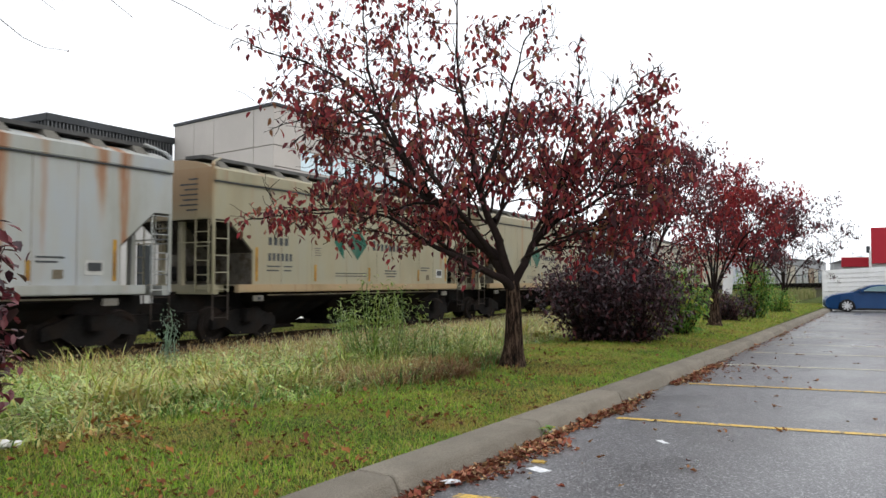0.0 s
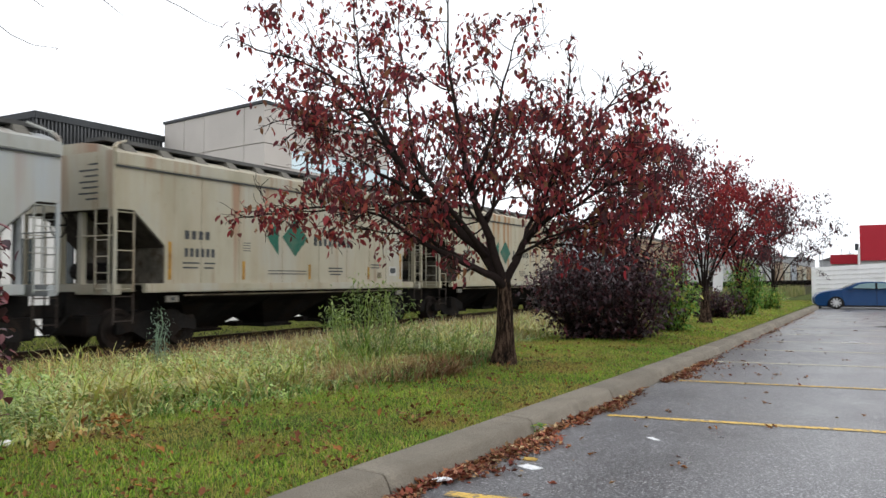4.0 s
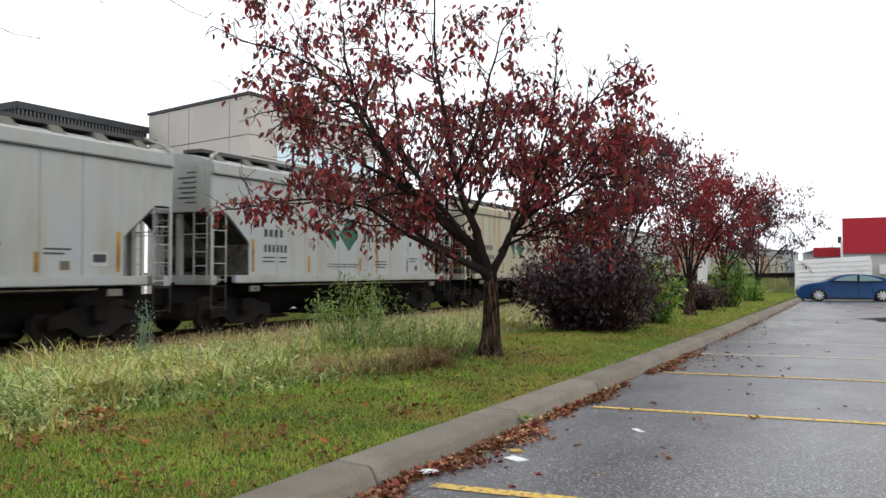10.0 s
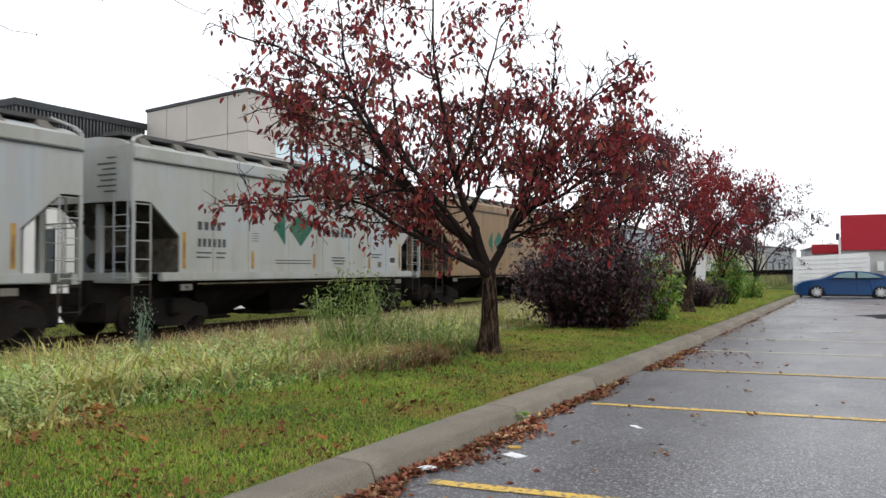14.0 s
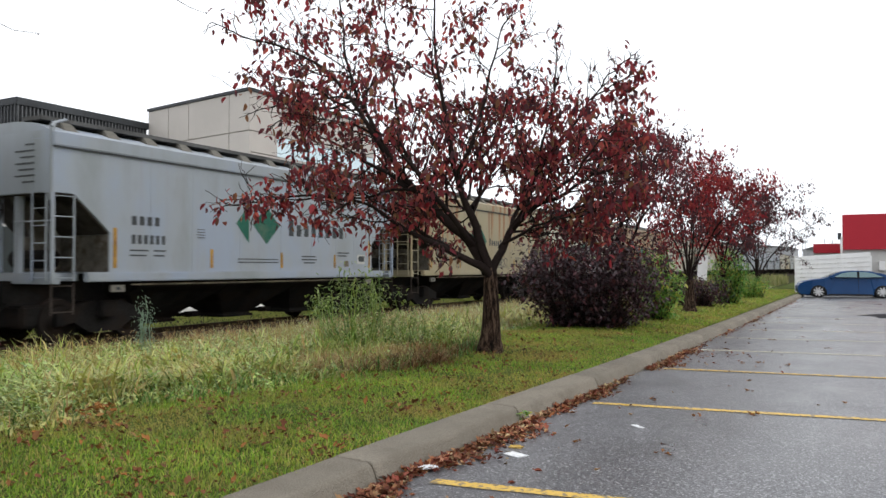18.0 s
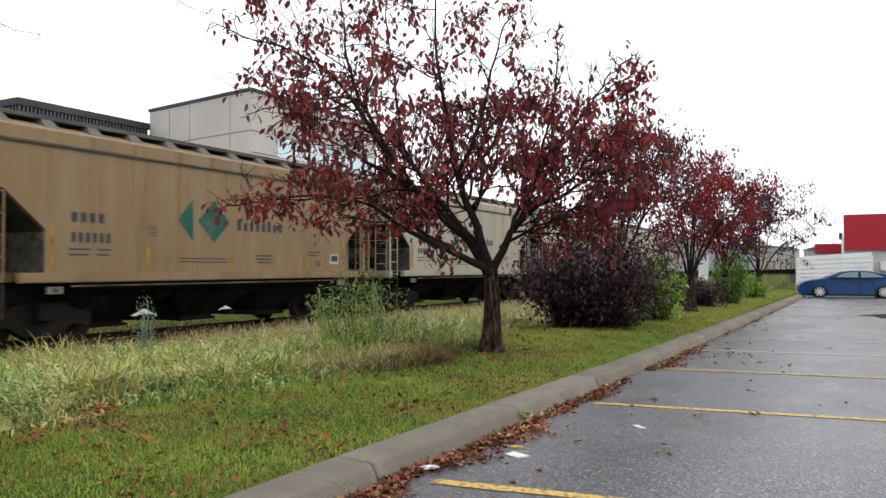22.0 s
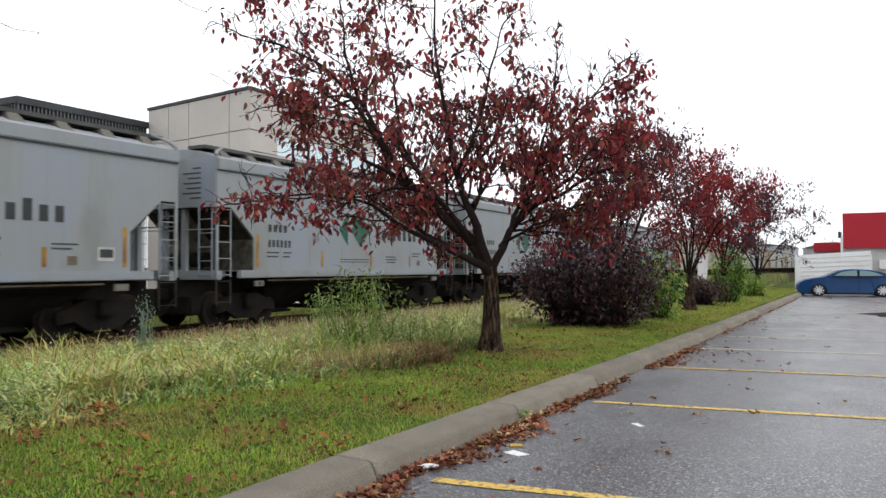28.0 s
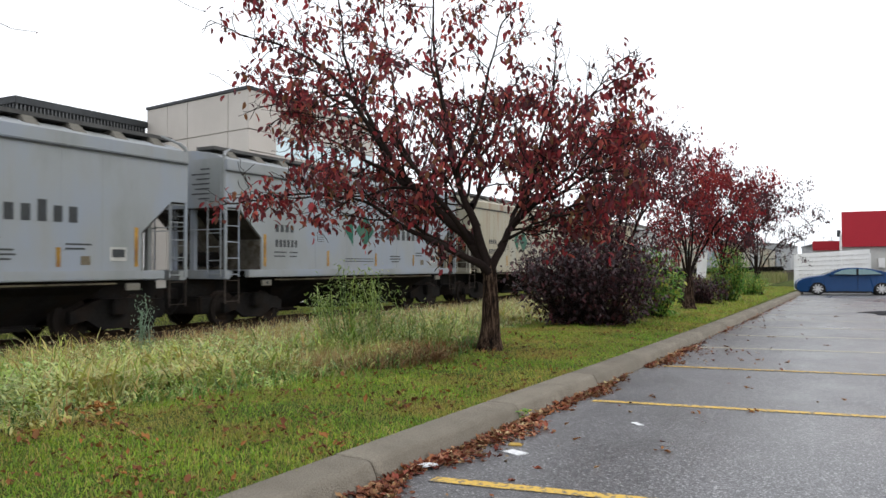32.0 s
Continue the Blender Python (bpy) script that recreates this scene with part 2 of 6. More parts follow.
def ground_z(x, y):
    """Height of the ground: kerb-high lawn, falling to the track bed, level beyond."""
    y = np.asarray(y, dtype=float)
    return -dip(x) * np.interp(y, [6.0, 10.5], [1.0, 0.0]) - (fall(x) - dip(x)) * np.interp(y, [2.8, 4.1], [1.0, 0.0]) + np.interp(y, [2.42, 2.6, 4.6, 6.5, 11.0, 12.4, 13.2, 17.8, 18.8, 20.5, 24.0, 60.0], [-0.05, 0.115, 0.14, 0.05, -0.38, -0.58, -0.50, -0.50, -0.62, -0.55, -0.47, -0.47])



def bark(name):
    """Furrowed bark: upright cracks between paler ridges."""
    m, n, l, p = nodes_of(name)
    co = n.new("ShaderNodeTexCoord").outputs["Object"]
    ridge = noise_node(n, l, co, 22.0, 6.0, (1, 1, 0.16), 0.8)
    patch = noise_node(n, l, co, 3.0, 4.0)
    c = ramp(n, l, ridge, [(0.40, (0.006, 0.005, 0.004)), (0.5, (0.045, 0.028, 0.02)), (0.57, (0.15, 0.098, 0.068))])
    c = mixed(n, l, 0.6, c, ramp(n, l, patch, [(0.35, grey(0.6)), (0.65, grey(1.0))]), "MULTIPLY")
    l.new(c, p.inputs["Base Color"])
    p.inputs["Roughness"].default_value, p.inputs["Specular IOR Level"].default_value = 0.95, 0.08
    bumped(n, l, p, ridge, 1.0, 0.06)
    return m


# ---- materials ----
GREEN = surface("logo_green", (0.012, 0.105, 0.07), 0.55, var=0.15, dirt=(0.12, 0.14, 0.1), amount=0.4)
INK = surface("dark_lettering", (0.05, 0.055, 0.06), 0.6, var=0.2, fine=9, bump=0)
YELLOW_STRIP = surface("yellow_reflective_strip", (0.36, 0.2, 0.035), 0.6, var=0.3, big=2.0, dirt=(0.2, 0.09, 0.035), amount=0.8)
STAIN = surface("rusty_weld_line", (0.25, 0.21, 0.15), 0.8, var=0.4, big=1.5)
WHITE_PLATE = surface("white_plate", (0.5, 0.5, 0.48), 0.7, bump=0)
BLACK_STEEL = surface("black_underframe_steel", (0.017, 0.016, 0.0155), 0.85, var=0.4, dirt=(0.024, 0.017, 0.013), amount=0.5, spec=0.03)
WHEEL_STEEL = surface("dark_wheel_steel", (0.025, 0.021, 0.019), 0.7, 0.3, dirt=(0.05, 0.03, 0.02), spec=0.05)
RAIL_STEEL = surface("rusty_rail_steel", (0.07, 0.045, 0.032), 0.7, 0.3)
BOARD_GREY = surface("galvanised_running_board", (0.10, 0.10, 0.098), 0.8, 0.0, spec=0.1)
UNDER_BROWN = surface("dark_brown_steel", (0.05, 0.042, 0.036), 0.85, var=0.4, spec=0.05)
# end wall and rib: darker than the sides, with brown patches
END_DARK = surface("dark_end_wall_paint", (0.115, 0.105, 0.088), 0.85, var=0.35, big=1.2, dirt=(0.05, 0.038, 0.026), amount=0.8, spec=0.08)
BRACKET = surface("weathered_grey_bracket", (0.2, 0.19, 0.165), 0.8, var=0.25, spec=0.1)
BALLAST = surface("crushed_stone_ballast", (0.06, 0.053, 0.047), 0.95, var=0.4, big=2.0, fine=30, bump=1.0, spec=0.05)
# dark colour carries the shade of the recess under the slope
SLOPE_SHADE = surface("shaded_slope_sheet", (0.045, 0.039, 0.034), 0.85, var=0.4, big=1.5, spec=0.05)
TIE = surface("old_wooden_sleeper", (0.06, 0.045, 0.035), 0.95, fine=30, bump=0.6)
CONCRETE = surface("weathered_concrete_kerb", (0.235, 0.21, 0.17), 0.9, var=0.12, big=0.9, fine=85, bump=0.8, dirt=(0.14, 0.12, 0.095), amount=0.4, own=True)
SOIL = surface("damp_soil", (0.075, 0.062, 0.035), 1.0, var=0.35, big=1.0, fine=20, bump=0.8)
LAWN_BASE, an, al, ap = nodes_of("turf_and_rough_ground")
aco = an.new("ShaderNodeTexCoord").outputs["Object"]
turf = ramp(an, al, noise_node(an, al, aco, 1.1, 6.0), [(0.35, (0.05, 0.07, 0.016)), (0.65, (0.11, 0.14, 0.03))])
turf = mixed(an, al, 0.8, turf, ramp(an, al, noise_node(an, al, aco, 40.0, 4.0), [(0.35, grey(0.45)), (0.65, grey(1.0))]), "MULTIPLY")
rough_soil = ramp(an, al, noise_node(an, al, aco, 3.0, 6.0), [(0.35, (0.022, 0.02, 0.011)), (0.65, (0.05, 0.052, 0.02))])
aside = an.new("ShaderNodeSeparateXYZ")
al.new(aco, aside.inputs[0])
reach = an.new("ShaderNodeMapRange")
reach.inputs["From Min"].default_value, reach.inputs["From Max"].default_value = 4.8, 5.2
al.new(aside.outputs[1], reach.inputs["Value"])
al.new(mixed(an, al, reach.outputs[0], turf, rough_soil), ap.inputs["Base Color"])
ap.inputs["Roughness"].default_value, ap.inputs["Specular IOR Level"].default_value = 1.0, 0.05
BARK = bark("brown_tree_bark")
TWIG = surface("dark_twig_bark", (0.028, 0.02, 0.018), 0.95, fine=30, spec=0.08)
BEIGE_WALL = surface("beige_wall_panel", (0.5, 0.47, 0.435), 0.85, var=0.05, big=0.3, fine=50, bump=0.03, grain=0.12)
DARK_METAL = surface("dark_grey_cladding", (0.06, 0.065, 0.07), 0.6, 0.3, var=0.15)
LIGHT_WALL = surface("white_painted_wall", (0.62, 0.62, 0.6), 0.8, var=0.06, fine=30, bump=0.05, grain=0.15)
RED_PANEL = surface("red_fascia_panel", (0.42, 0.02, 0.035), 0.5, var=0.05, big=0.3, bump=0.02, grain=0.1)
WHITE_SIDING = surface("white_siding", (0.8, 0.8, 0.79), 0.6, var=0.05, bump=0.05, grain=0.12, dirt=(0.5, 0.47, 0.42), amount=0.2)
GREY_WALL = surface("pale_grey_wall", (0.5, 0.5, 0.48), 0.8, var=0.05, bump=0.05, grain=0.15)
ROOF_GREY = surface("flat_roof_grey", (0.16, 0.16, 0.16), 0.9)
RUBBER = surface("black_rubber", (0.02, 0.02, 0.02), 0.8)
ALLOY = surface("silver_alloy", (0.6, 0.6, 0.6), 0.35, 0.8, var=0.1, bump=0)
PAPER = surface("wet_white_paper", (0.75, 0.76, 0.78), 0.7, var=0.08, fine=30)

GLASS, gn, gl, gp = nodes_of("reflective_window_glass")
gp.inputs["Base Color"].default_value = (0.03, 0.04, 0.045, 1)
gp.inputs["Roughness"].default_value, gp.inputs["Metallic"].default_value = 0.06, 0.0
gp.inputs["Specular IOR Level"].default_value = 1.0

MIRROR_GLASS, gn, gl, gp = nodes_of("coated_office_glazing")
gp.inputs["Base Color"].default_value = (0.5, 0.58, 0.6, 1)
gp.inputs["Roughness"].default_value, gp.inputs["Metallic"].default_value = 0.08, 1.0

CAR_GLASS, gn, gl, gp = nodes_of("car_window_glass")
gp.inputs["Base Color"].default_value = (0.13, 0.19, 0.2, 1)
gp.inputs["Roughness"].default_value, gp.inputs["Metallic"].default_value = 0.1, 0.9

CAR_BLUE, gn, gl, gp = nodes_of("blue_car_paint")
gl.new(ramp(gn, gl, noise_node(gn, gl, gn.new("ShaderNodeTexCoord").outputs["Object"], 1.0), [(0.38, (0.005, 0.042, 0.135)), (0.7, (0.007, 0.05, 0.155))]), gp.inputs["Base Color"])
gp.inputs["Roughness"].default_value, gp.inputs["Metallic"].default_value = 0.45, 0.0
gp.inputs["Coat Weight"].default_value, gp.inputs["Coat Roughness"].default_value = 0.12, 0.1
gp.inputs["Specular IOR Level"].default_value = 0.2

# Wet asphalt: pale stones in a dark binder, damp patches and fine cracks.
ASPHALT, an, al, ap = nodes_of("wet_asphalt")
aco = an.new("ShaderNodeTexCoord").outputs["Object"]
stones = noise_node(an, al, aco, 75.0, 5.0, rough=0.75)
vor = an.new("ShaderNodeTexVoronoi")
vor.inputs["Scale"].default_value = 90.0
al.new(aco, vor.inputs["Vector"])
damp = noise_node(an, al, aco, 0.35, 5.0, (1, 1.6, 1))
mid = noise_node(an, al, aco, 2.4, 5.0)
acol = ramp(an, al, stones, [(0.36, grey(0.035)), (0.48, (0.115, 0.116, 0.126)), (0.58, (0.19, 0.192, 0.205)), (0.66, (0.62, 0.62, 0.63))])
acol = mixed(an, al, 0.55, acol, ramp(an, al, mid, [(0.35, grey(0.68)), (0.65, grey(1.0))]), "MULTIPLY")
acol = mixed(an, al, 0.75, acol, ramp(an, al, damp, [(0.40, grey(0.54)), (0.60, grey(0.95))]), "MULTIPLY")
chip = an.new("ShaderNodeSeparateColor")
al.new(vor.outputs["Color"], chip.inputs[0])
acol = mixed(an, al, ramp(an, al, chip.outputs[0], [(0.82, grey(0)), (0.95, grey(0.65))]), acol, (0.46, 0.46, 0.47))
acol = mixed(an, al, ramp(an, al, chip.outputs[1], [(0.70, grey(0)), (0.95, grey(0.7))]), acol, (0.03, 0.03, 0.032))
al.new(acol, ap.inputs["Base Color"])
al.new(ramp(an, al, damp, [(0.36, grey(0.26)), (0.62, grey(0.46))]), ap.inputs["Roughness"])
bumped(an, al, ap, vor.outputs["Distance"], 0.3, 0.005)

# Worn yellow line paint with asphalt showing through.
def line_paint(name, color, low):
    m, n, l, p = nodes_of(name)
    wear = noise_node(n, l, n.new("ShaderNodeTexCoord").outputs["Object"], 26.0, 6.0)
    l.new(mixed(n, l, ramp(n, l, wear, [(low, grey(0)), (low + 0.09, grey(0.85))]), color, (0.12, 0.115, 0.105)), p.inputs["Base Color"])
    p.inputs["Roughness"].default_value = 0.6
    return m


LINE_PAINT = line_paint("worn_yellow_line_paint", (0.6, 0.39, 0.07), 0.5)
FADED_PAINT = line_paint("faded_pale_line_paint", (0.6, 0.56, 0.42), 0.5)

RED_LEAF = leafy("dark_red_leaves", [(0.09, 0.04, 0.05), (0.2, 0.034, 0.046), (0.5, 0.06, 0.07), (0.13, 0.042, 0.052), (0.3, 0.042, 0.052), (0.62, 0.13, 0.1), (0.11, 0.05, 0.058), (0.42, 0.045, 0.058), (0.12, 0.055, 0.06), (0.28, 0.12, 0.06)], 0.5, 0.48)
BRIGHT_RED_LEAF = leafy("bright_red_leaves", [(0.25, 0.022, 0.032), (0.4, 0.032, 0.042), (0.13, 0.024, 0.03), (0.48, 0.07, 0.055), (0.32, 0.03, 0.038)])
DUSKY_LEAF = leafy("dusky_purple_leaves", [(0.08, 0.042, 0.052), (0.12, 0.042, 0.052), (0.07, 0.046, 0.05), (0.3, 0.05, 0.055), (0.1, 0.046, 0.055), (0.2, 0.04, 0.05)], 0.5, 0.45)
DULL_LEAF = leafy("dull_purple_grey_leaves", [(0.05, 0.035, 0.038), (0.075, 0.03, 0.034), (0.045, 0.036, 0.036), (0.13, 0.03, 0.035)])
PURPLE_LEAF = leafy("dark_purple_leaves", [(0.036, 0.02, 0.027), (0.062, 0.032, 0.042), (0.095, 0.044, 0.056), (0.044, 0.025, 0.033), (0.15, 0.045, 0.055)], 0.42, 0.2, spec=0.32)
MAROON_LEAF = leafy("maroon_shrub_leaves", [(0.06, 0.025, 0.035), (0.12, 0.032, 0.045), (0.2, 0.04, 0.055), (0.09, 0.032, 0.044), (0.28, 0.06, 0.07)], 0.4, 0.3, None, 0.4)
GREEN_LEAF = leafy("fresh_green_leaves", [(0.12, 0.28, 0.05), (0.22, 0.44, 0.08), (0.34, 0.54, 0.11), (0.14, 0.33, 0.06), (0.6, 0.54, 0.1)], 0.4, 0.45, None, 0.45)
WEED_LEAF = leafy("weed_green_leaves", [(0.13, 0.22, 0.035), (0.25, 0.37, 0.06), (0.4, 0.5, 0.1), (0.62, 0.7, 0.28), (0.2, 0.32, 0.05), (0.5, 0.56, 0.14)], 0.3, 0.22, None, 0.7)
SAGE_LEAF = leafy("pale_sage_leaves", [(0.36, 0.46, 0.36), (0.46, 0.55, 0.44), (0.3, 0.4, 0.28)])
LAWN_BLADE = leafy("lawn_blades", [(0.24, 0.43, 0.04), (0.4, 0.58, 0.06), (0.1, 0.23, 0.03), (0.56, 0.62, 0.09), (0.28, 0.42, 0.035), (0.36, 0.27, 0.1), (0.14, 0.3, 0.04), (0.58, 0.44, 0.14)], 0.5, 0.45, ((0.46, 0.3, 0.1), 0.62), 0.3)
TALL_BLADE = leafy("rank_grass_blades", [(0.16, 0.26, 0.035), (0.34, 0.5, 0.07), (0.54, 0.68, 0.13), (0.1, 0.17, 0.025), (0.66, 0.56, 0.14), (0.8, 0.84, 0.3), (0.46, 0.6, 0.09), (0.2, 0.34, 0.04), (0.84, 0.74, 0.34), (0.22, 0.4, 0.06), (0.62, 0.38, 0.13)], 0.34, 0.24, ((0.62, 0.4, 0.14), 0.42), 0.6)
DEAD_BLADE = leafy("dead_grass_blades", [(0.3, 0.15, 0.07), (0.2, 0.09, 0.05), (0.42, 0.24, 0.1), (0.14, 0.07, 0.04)], 0.7, 0.2)
PALE_STRAW = leafy("pale_straw_blades", [(0.66, 0.58, 0.34), (0.5, 0.42, 0.2), (0.4, 0.44, 0.16), (0.74, 0.66, 0.42), (0.46, 0.32, 0.15)], 0.6, 0.35)
FRINGE_BLADE = leafy("fringe_grass_blades", [(0.08, 0.18, 0.04), (0.12, 0.26, 0.05), (0.2, 0.36, 0.08), (0.09, 0.2, 0.05), (0.36, 0.3, 0.12)], 0.5, 0.35)
VERGE_BLADE = leafy("far_verge_blades", [(0.24, 0.28, 0.05), (0.34, 0.36, 0.08), (0.4, 0.36, 0.11)], 0.7, 0.3)
DRY_BLADE = leafy("dry_seed_grass", [(0.6, 0.42, 0.2), (0.5, 0.28, 0.14), (0.6, 0.48, 0.26), (0.42, 0.22, 0.11), (0.5, 0.34, 0.15)], 0.7, 0.3)
GUTTER_LEAF = leafy("drifted_red_brown_leaves", [(0.14, 0.046, 0.03), (0.24, 0.07, 0.045), (0.1, 0.032, 0.024), (0.33, 0.1, 0.06), (0.42, 0.18, 0.09), (0.2, 0.045, 0.036), (0.56, 0.34, 0.17), (0.34, 0.085, 0.06), (0.64, 0.48, 0.28), (0.36, 0.14, 0.055), (0.24, 0.055, 0.04), (0.24, 0.15, 0.08)], 0.6, 0.15, spec=0.12)
FALLEN = leafy("fallen_brown_leaves", [(0.12, 0.046, 0.022), (0.22, 0.075, 0.033), (0.09, 0.032, 0.018), (0.31, 0.11, 0.045), (0.16, 0.055, 0.026), (0.36, 0.15, 0.05), (0.2, 0.09, 0.04), (0.5, 0.26, 0.1), (0.1, 0.05, 0.028), (0.42, 0.16, 0.05)], 0.6, 0.15, spec=0.12)
ORANGE_LEAF = leafy("orange_brown_leaves", [(0.34, 0.12, 0.035), (0.5, 0.2, 0.06), (0.22, 0.07, 0.03), (0.6, 0.32, 0.12)], 0.6, 0.2)
STRAW_BLADE = leafy("olive_straw_grass", [(0.34, 0.31, 0.14), (0.27, 0.28, 0.1), (0.42, 0.36, 0.18), (0.22, 0.25, 0.08)], 0.7, 0.3)


# ---- the ground: one sheet to the horizon, with the car park, kerb and track bed on it ----
def ground_sheet():
    ys = np.array([2.42, 2.62, 2.9, 3.4, 4.0, 4.6, 5.2, 5.8, 6.5, 7.4, 8.5, 9.7, 11.0, 11.8, 12.4, 13.2, 15.5, 17.8, 18.8, 20.5, 24.0, 30.0, 60.0, 300.0, 2500.0])
    xs = np.concatenate([[-2500.0, -300.0, -60.0, -20.0], np.arange(-8.0, 60.0, 0.8), [65.0, 80.0, 120.0, 200.0, 400.0, 1000.0, 2500.0]])
    gx, gy = np.meshgrid(xs, ys, indexing="ij")
    gz = ground_z(gx, gy) + np.where((gy > 3) & (gy < 12), 0.02 * np.sin(gx * 1.7 + gy * 2.3) * np.sin(gx * 0.6 - gy), 0)
    v = np.stack([gx, gy, gz], -1).reshape(-1, 3)
    w = len(ys)
    i, j = np.meshgrid(np.arange(len(xs) - 1), np.arange(w - 1), indexing="ij")
    q = np.stack([i * w + j, (i + 1) * w + j, (i + 1) * w + j + 1, i * w + j + 1], -1).reshape(-1, 4)
    ob = new("ground", mesh_of("ground", v, q, LAWN_BASE, True))
    return tagged(ob, "mown turf and rough ground sloping down to the railway", "ground", kind="structure")


ground_sheet()
lot_x = [-2500, 0, 4, 8, 11, 14, 18, 24, 30, 42, 55, 70, 120, 200, 2500]
lot = new("car_park", mesh_of("car_park", [(x, y, -fall(x)) for x in lot_x for y in (-2500, 2.44)], [(2 * i, 2 * i + 2, 2 * i + 3, 2 * i + 1) for i in range(len(lot_x) - 1)], ASPHALT))
tagged(lot, "wet grey asphalt car park with damp patches", "car park", kind="structure")


def kerb():
    """Concrete kerb in cast lengths with open joints."""
    root = thing("kerb", "weathered concrete kerb along the lawn", "kerb", kind="structure")
    section = [(2.42, -0.05), (2.428, 0.02), (2.46, 0.095), (2.474, 0.118), (2.5, 0.132), (2.72, 0.14), (2.75, 0.132), (2.765, 0.10), (2.765, -0.05)]
    length = 2.125
    bm = bmesh.new()
    ends = []
    for x in (0.007, 0.016, 0.032, length - 0.032, length - 0.016, length - 0.007):
        shrink = 0.006 if x in (0.007, length - 0.007) else 0.0
        ends.append([bm.verts.new((x, y + (shrink if y < 2.6 else -shrink), z - shrink)) for y, z in section])
    for a, b in zip(ends, ends[1:]):
        for k in range(len(section) - 1):
            bm.faces.new((a[k], b[k], b[k + 1], a[k + 1])).smooth = k in (2, 3, 5, 6)
    bm.faces.new(ends[0])
    bm.faces.new(ends[-1][::-1])
    first = part("kerb_length", bm, CONCRETE, root)
    first.location.x = 3.775 - length * 8
    filler = part("joint_filler", prism([(y + (0.012 if y < 2.6 else -0.012), z - 0.012) for y, z in section], -0.009, 0.009), SOIL, root)
    filler.data.transform(Matrix.Rotation(math.radians(90), 4, "Z") @ Matrix.Scale(-1, 4, (0, 1, 0)))
    filler.location.x = first.location.x
    root.matrix_basis = Matrix.Translation((4.0, 2.43, 0)) @ pose(0, 0, 0, 0, 0, -0.3) @ Matrix.Translation((-4.0, -2.43, 0))
    for i in range(-7, 18):
        ob = new("kerb_length", first.data)
        xa = 3.775 + length * i
        ob.parent, ob.location = root, (xa, 0.002 * math.sin(i * 2.3), 0.0015 * math.sin(i * 1.7) - fall(xa))
        ob.rotation_euler.y = math.atan2(fall(xa + length) - fall(xa), length)
        fill = new("joint_filler", filler.data)
        fill.parent, fill.location = root, (xa, 0, -fall(xa))
    return root


kerb()


def parking_lines():
    slant = 0.142
    for i, x in enumerate((-4.9, -1.92, 1.05, 4.0, 7.15, 10.19, 12.97, 15.56, 17.98, 20.44, 22.87, 25.22, 27.56, 29.87, 32.2, 34.52)):
        y0, y1, w = 2.2, -3.2, 0.05
        seg = 14
        v, f = [], []
        rng = np.random.default_rng(38 + i)
        for k in range(seg + 1):
            y = y0 + (y1 - y0) * k / seg
            cx = x + (y0 - y) * slant
            e = rng.uniform(-0.006, 0.006, 2)
            v += [(cx - w + e[0], y, 0.005 - fall(cx)), (cx + w + e[1], y, 0.005 - fall(cx))]
            if k:
                f.append((2 * k - 2, 2 * k - 1, 2 * k + 1, 2 * k))
        ob = new("parking_line", mesh_of("parking_line", v, f, LINE_PAINT if x < 11 else FADED_PAINT))
        tagged(ob, "worn yellow painted parking line on wet asphalt" if x < 11 else "faded pale painted parking line on wet asphalt", "parking line", "parking lines", "structure")


parking_lines()

# ---- railway ----
RAIL_Z, TRACK_Y = -0.30, 15.45


def railway():
    root = thing("railway_track", "rusty railway track on dark ballast", "railway", kind="structure")
    bed = bmesh.new()
    prof = [(12.7, -0.62), (13.6, -0.47), (17.3, -0.47), (18.2, -0.62)]
    a = [bed.verts.new((-200, y, z)) for y, z in prof]
    b = [bed.verts.new((800, y, z)) for y, z in prof]
    for k in range(3):
        bed.faces.new((a[k], b[k], b[k + 1], a[k + 1]))
    part("ballast_bed", bed, BALLAST, root)
    for y in (TRACK_Y - 0.75, TRACK_Y + 0.75):
        r = bmesh.new()
        for y0, y1, z0, z1 in ((-0.035, 0.035, -0.045, 0.0), (-0.01, 0.01, -0.13, -0.045), (-0.07, 0.07, -0.15, -0.13)):
            box(-200, 800, y + y0, y + y1, RAIL_Z + z0, RAIL_Z + z1, bm=r)
        part("rail", r, RAIL_STEEL, root)
    tie = None
    for i in range(110):
        x = -4 + i * 0.55
        if tie is None:
            tie = part("sleeper", box(-0.115, 0.115, TRACK_Y - 1.3, TRACK_Y + 1.3, RAIL_Z - 0.33, RAIL_Z - 0.152, 0.012), TIE, root)
            tie.location.x = x
        else:
            o = new("sleeper", tie.data)
            o.parent, o.location = root, (x, 0.03 * math.sin(i * 5.1), 0)
    rng = np.random.default_rng(3)
    n = 9000
    cube = np.array([(-1, -1, -1), (1, -1, -0.8), (1, 1, -1), (-1, 1, -0.7), (-0.7, -0.8, 1), (0.8, -0.7, 0.8), (0.7, 0.8, 1), (-0.8, 0.7, 0.7)]) * 0.5
    quads = [(0, 3, 2, 1), (4, 5, 6, 7), (0, 1, 5, 4), (1, 2, 6, 5), (2, 3, 7, 6), (3, 0, 4, 7)]
    px, py = rng.uniform(2, 40, n), rng.uniform(12.8, 18.0, n)
    pz = np.interp(py, [12.7, 13.6, 17.3, 18.2], [-0.62, -0.47, -0.47, -0.62])
    vv, ff = scatter(cube, quads, np.stack([px, py, pz], -1), random_turns(rng, n), rng.uniform(0.03, 0.075, n))
    part("ballast_stones", mesh_of("ballast_stones", vv, ff, BALLAST), BALLAST, root)["kind"] = "stuff"


railway()

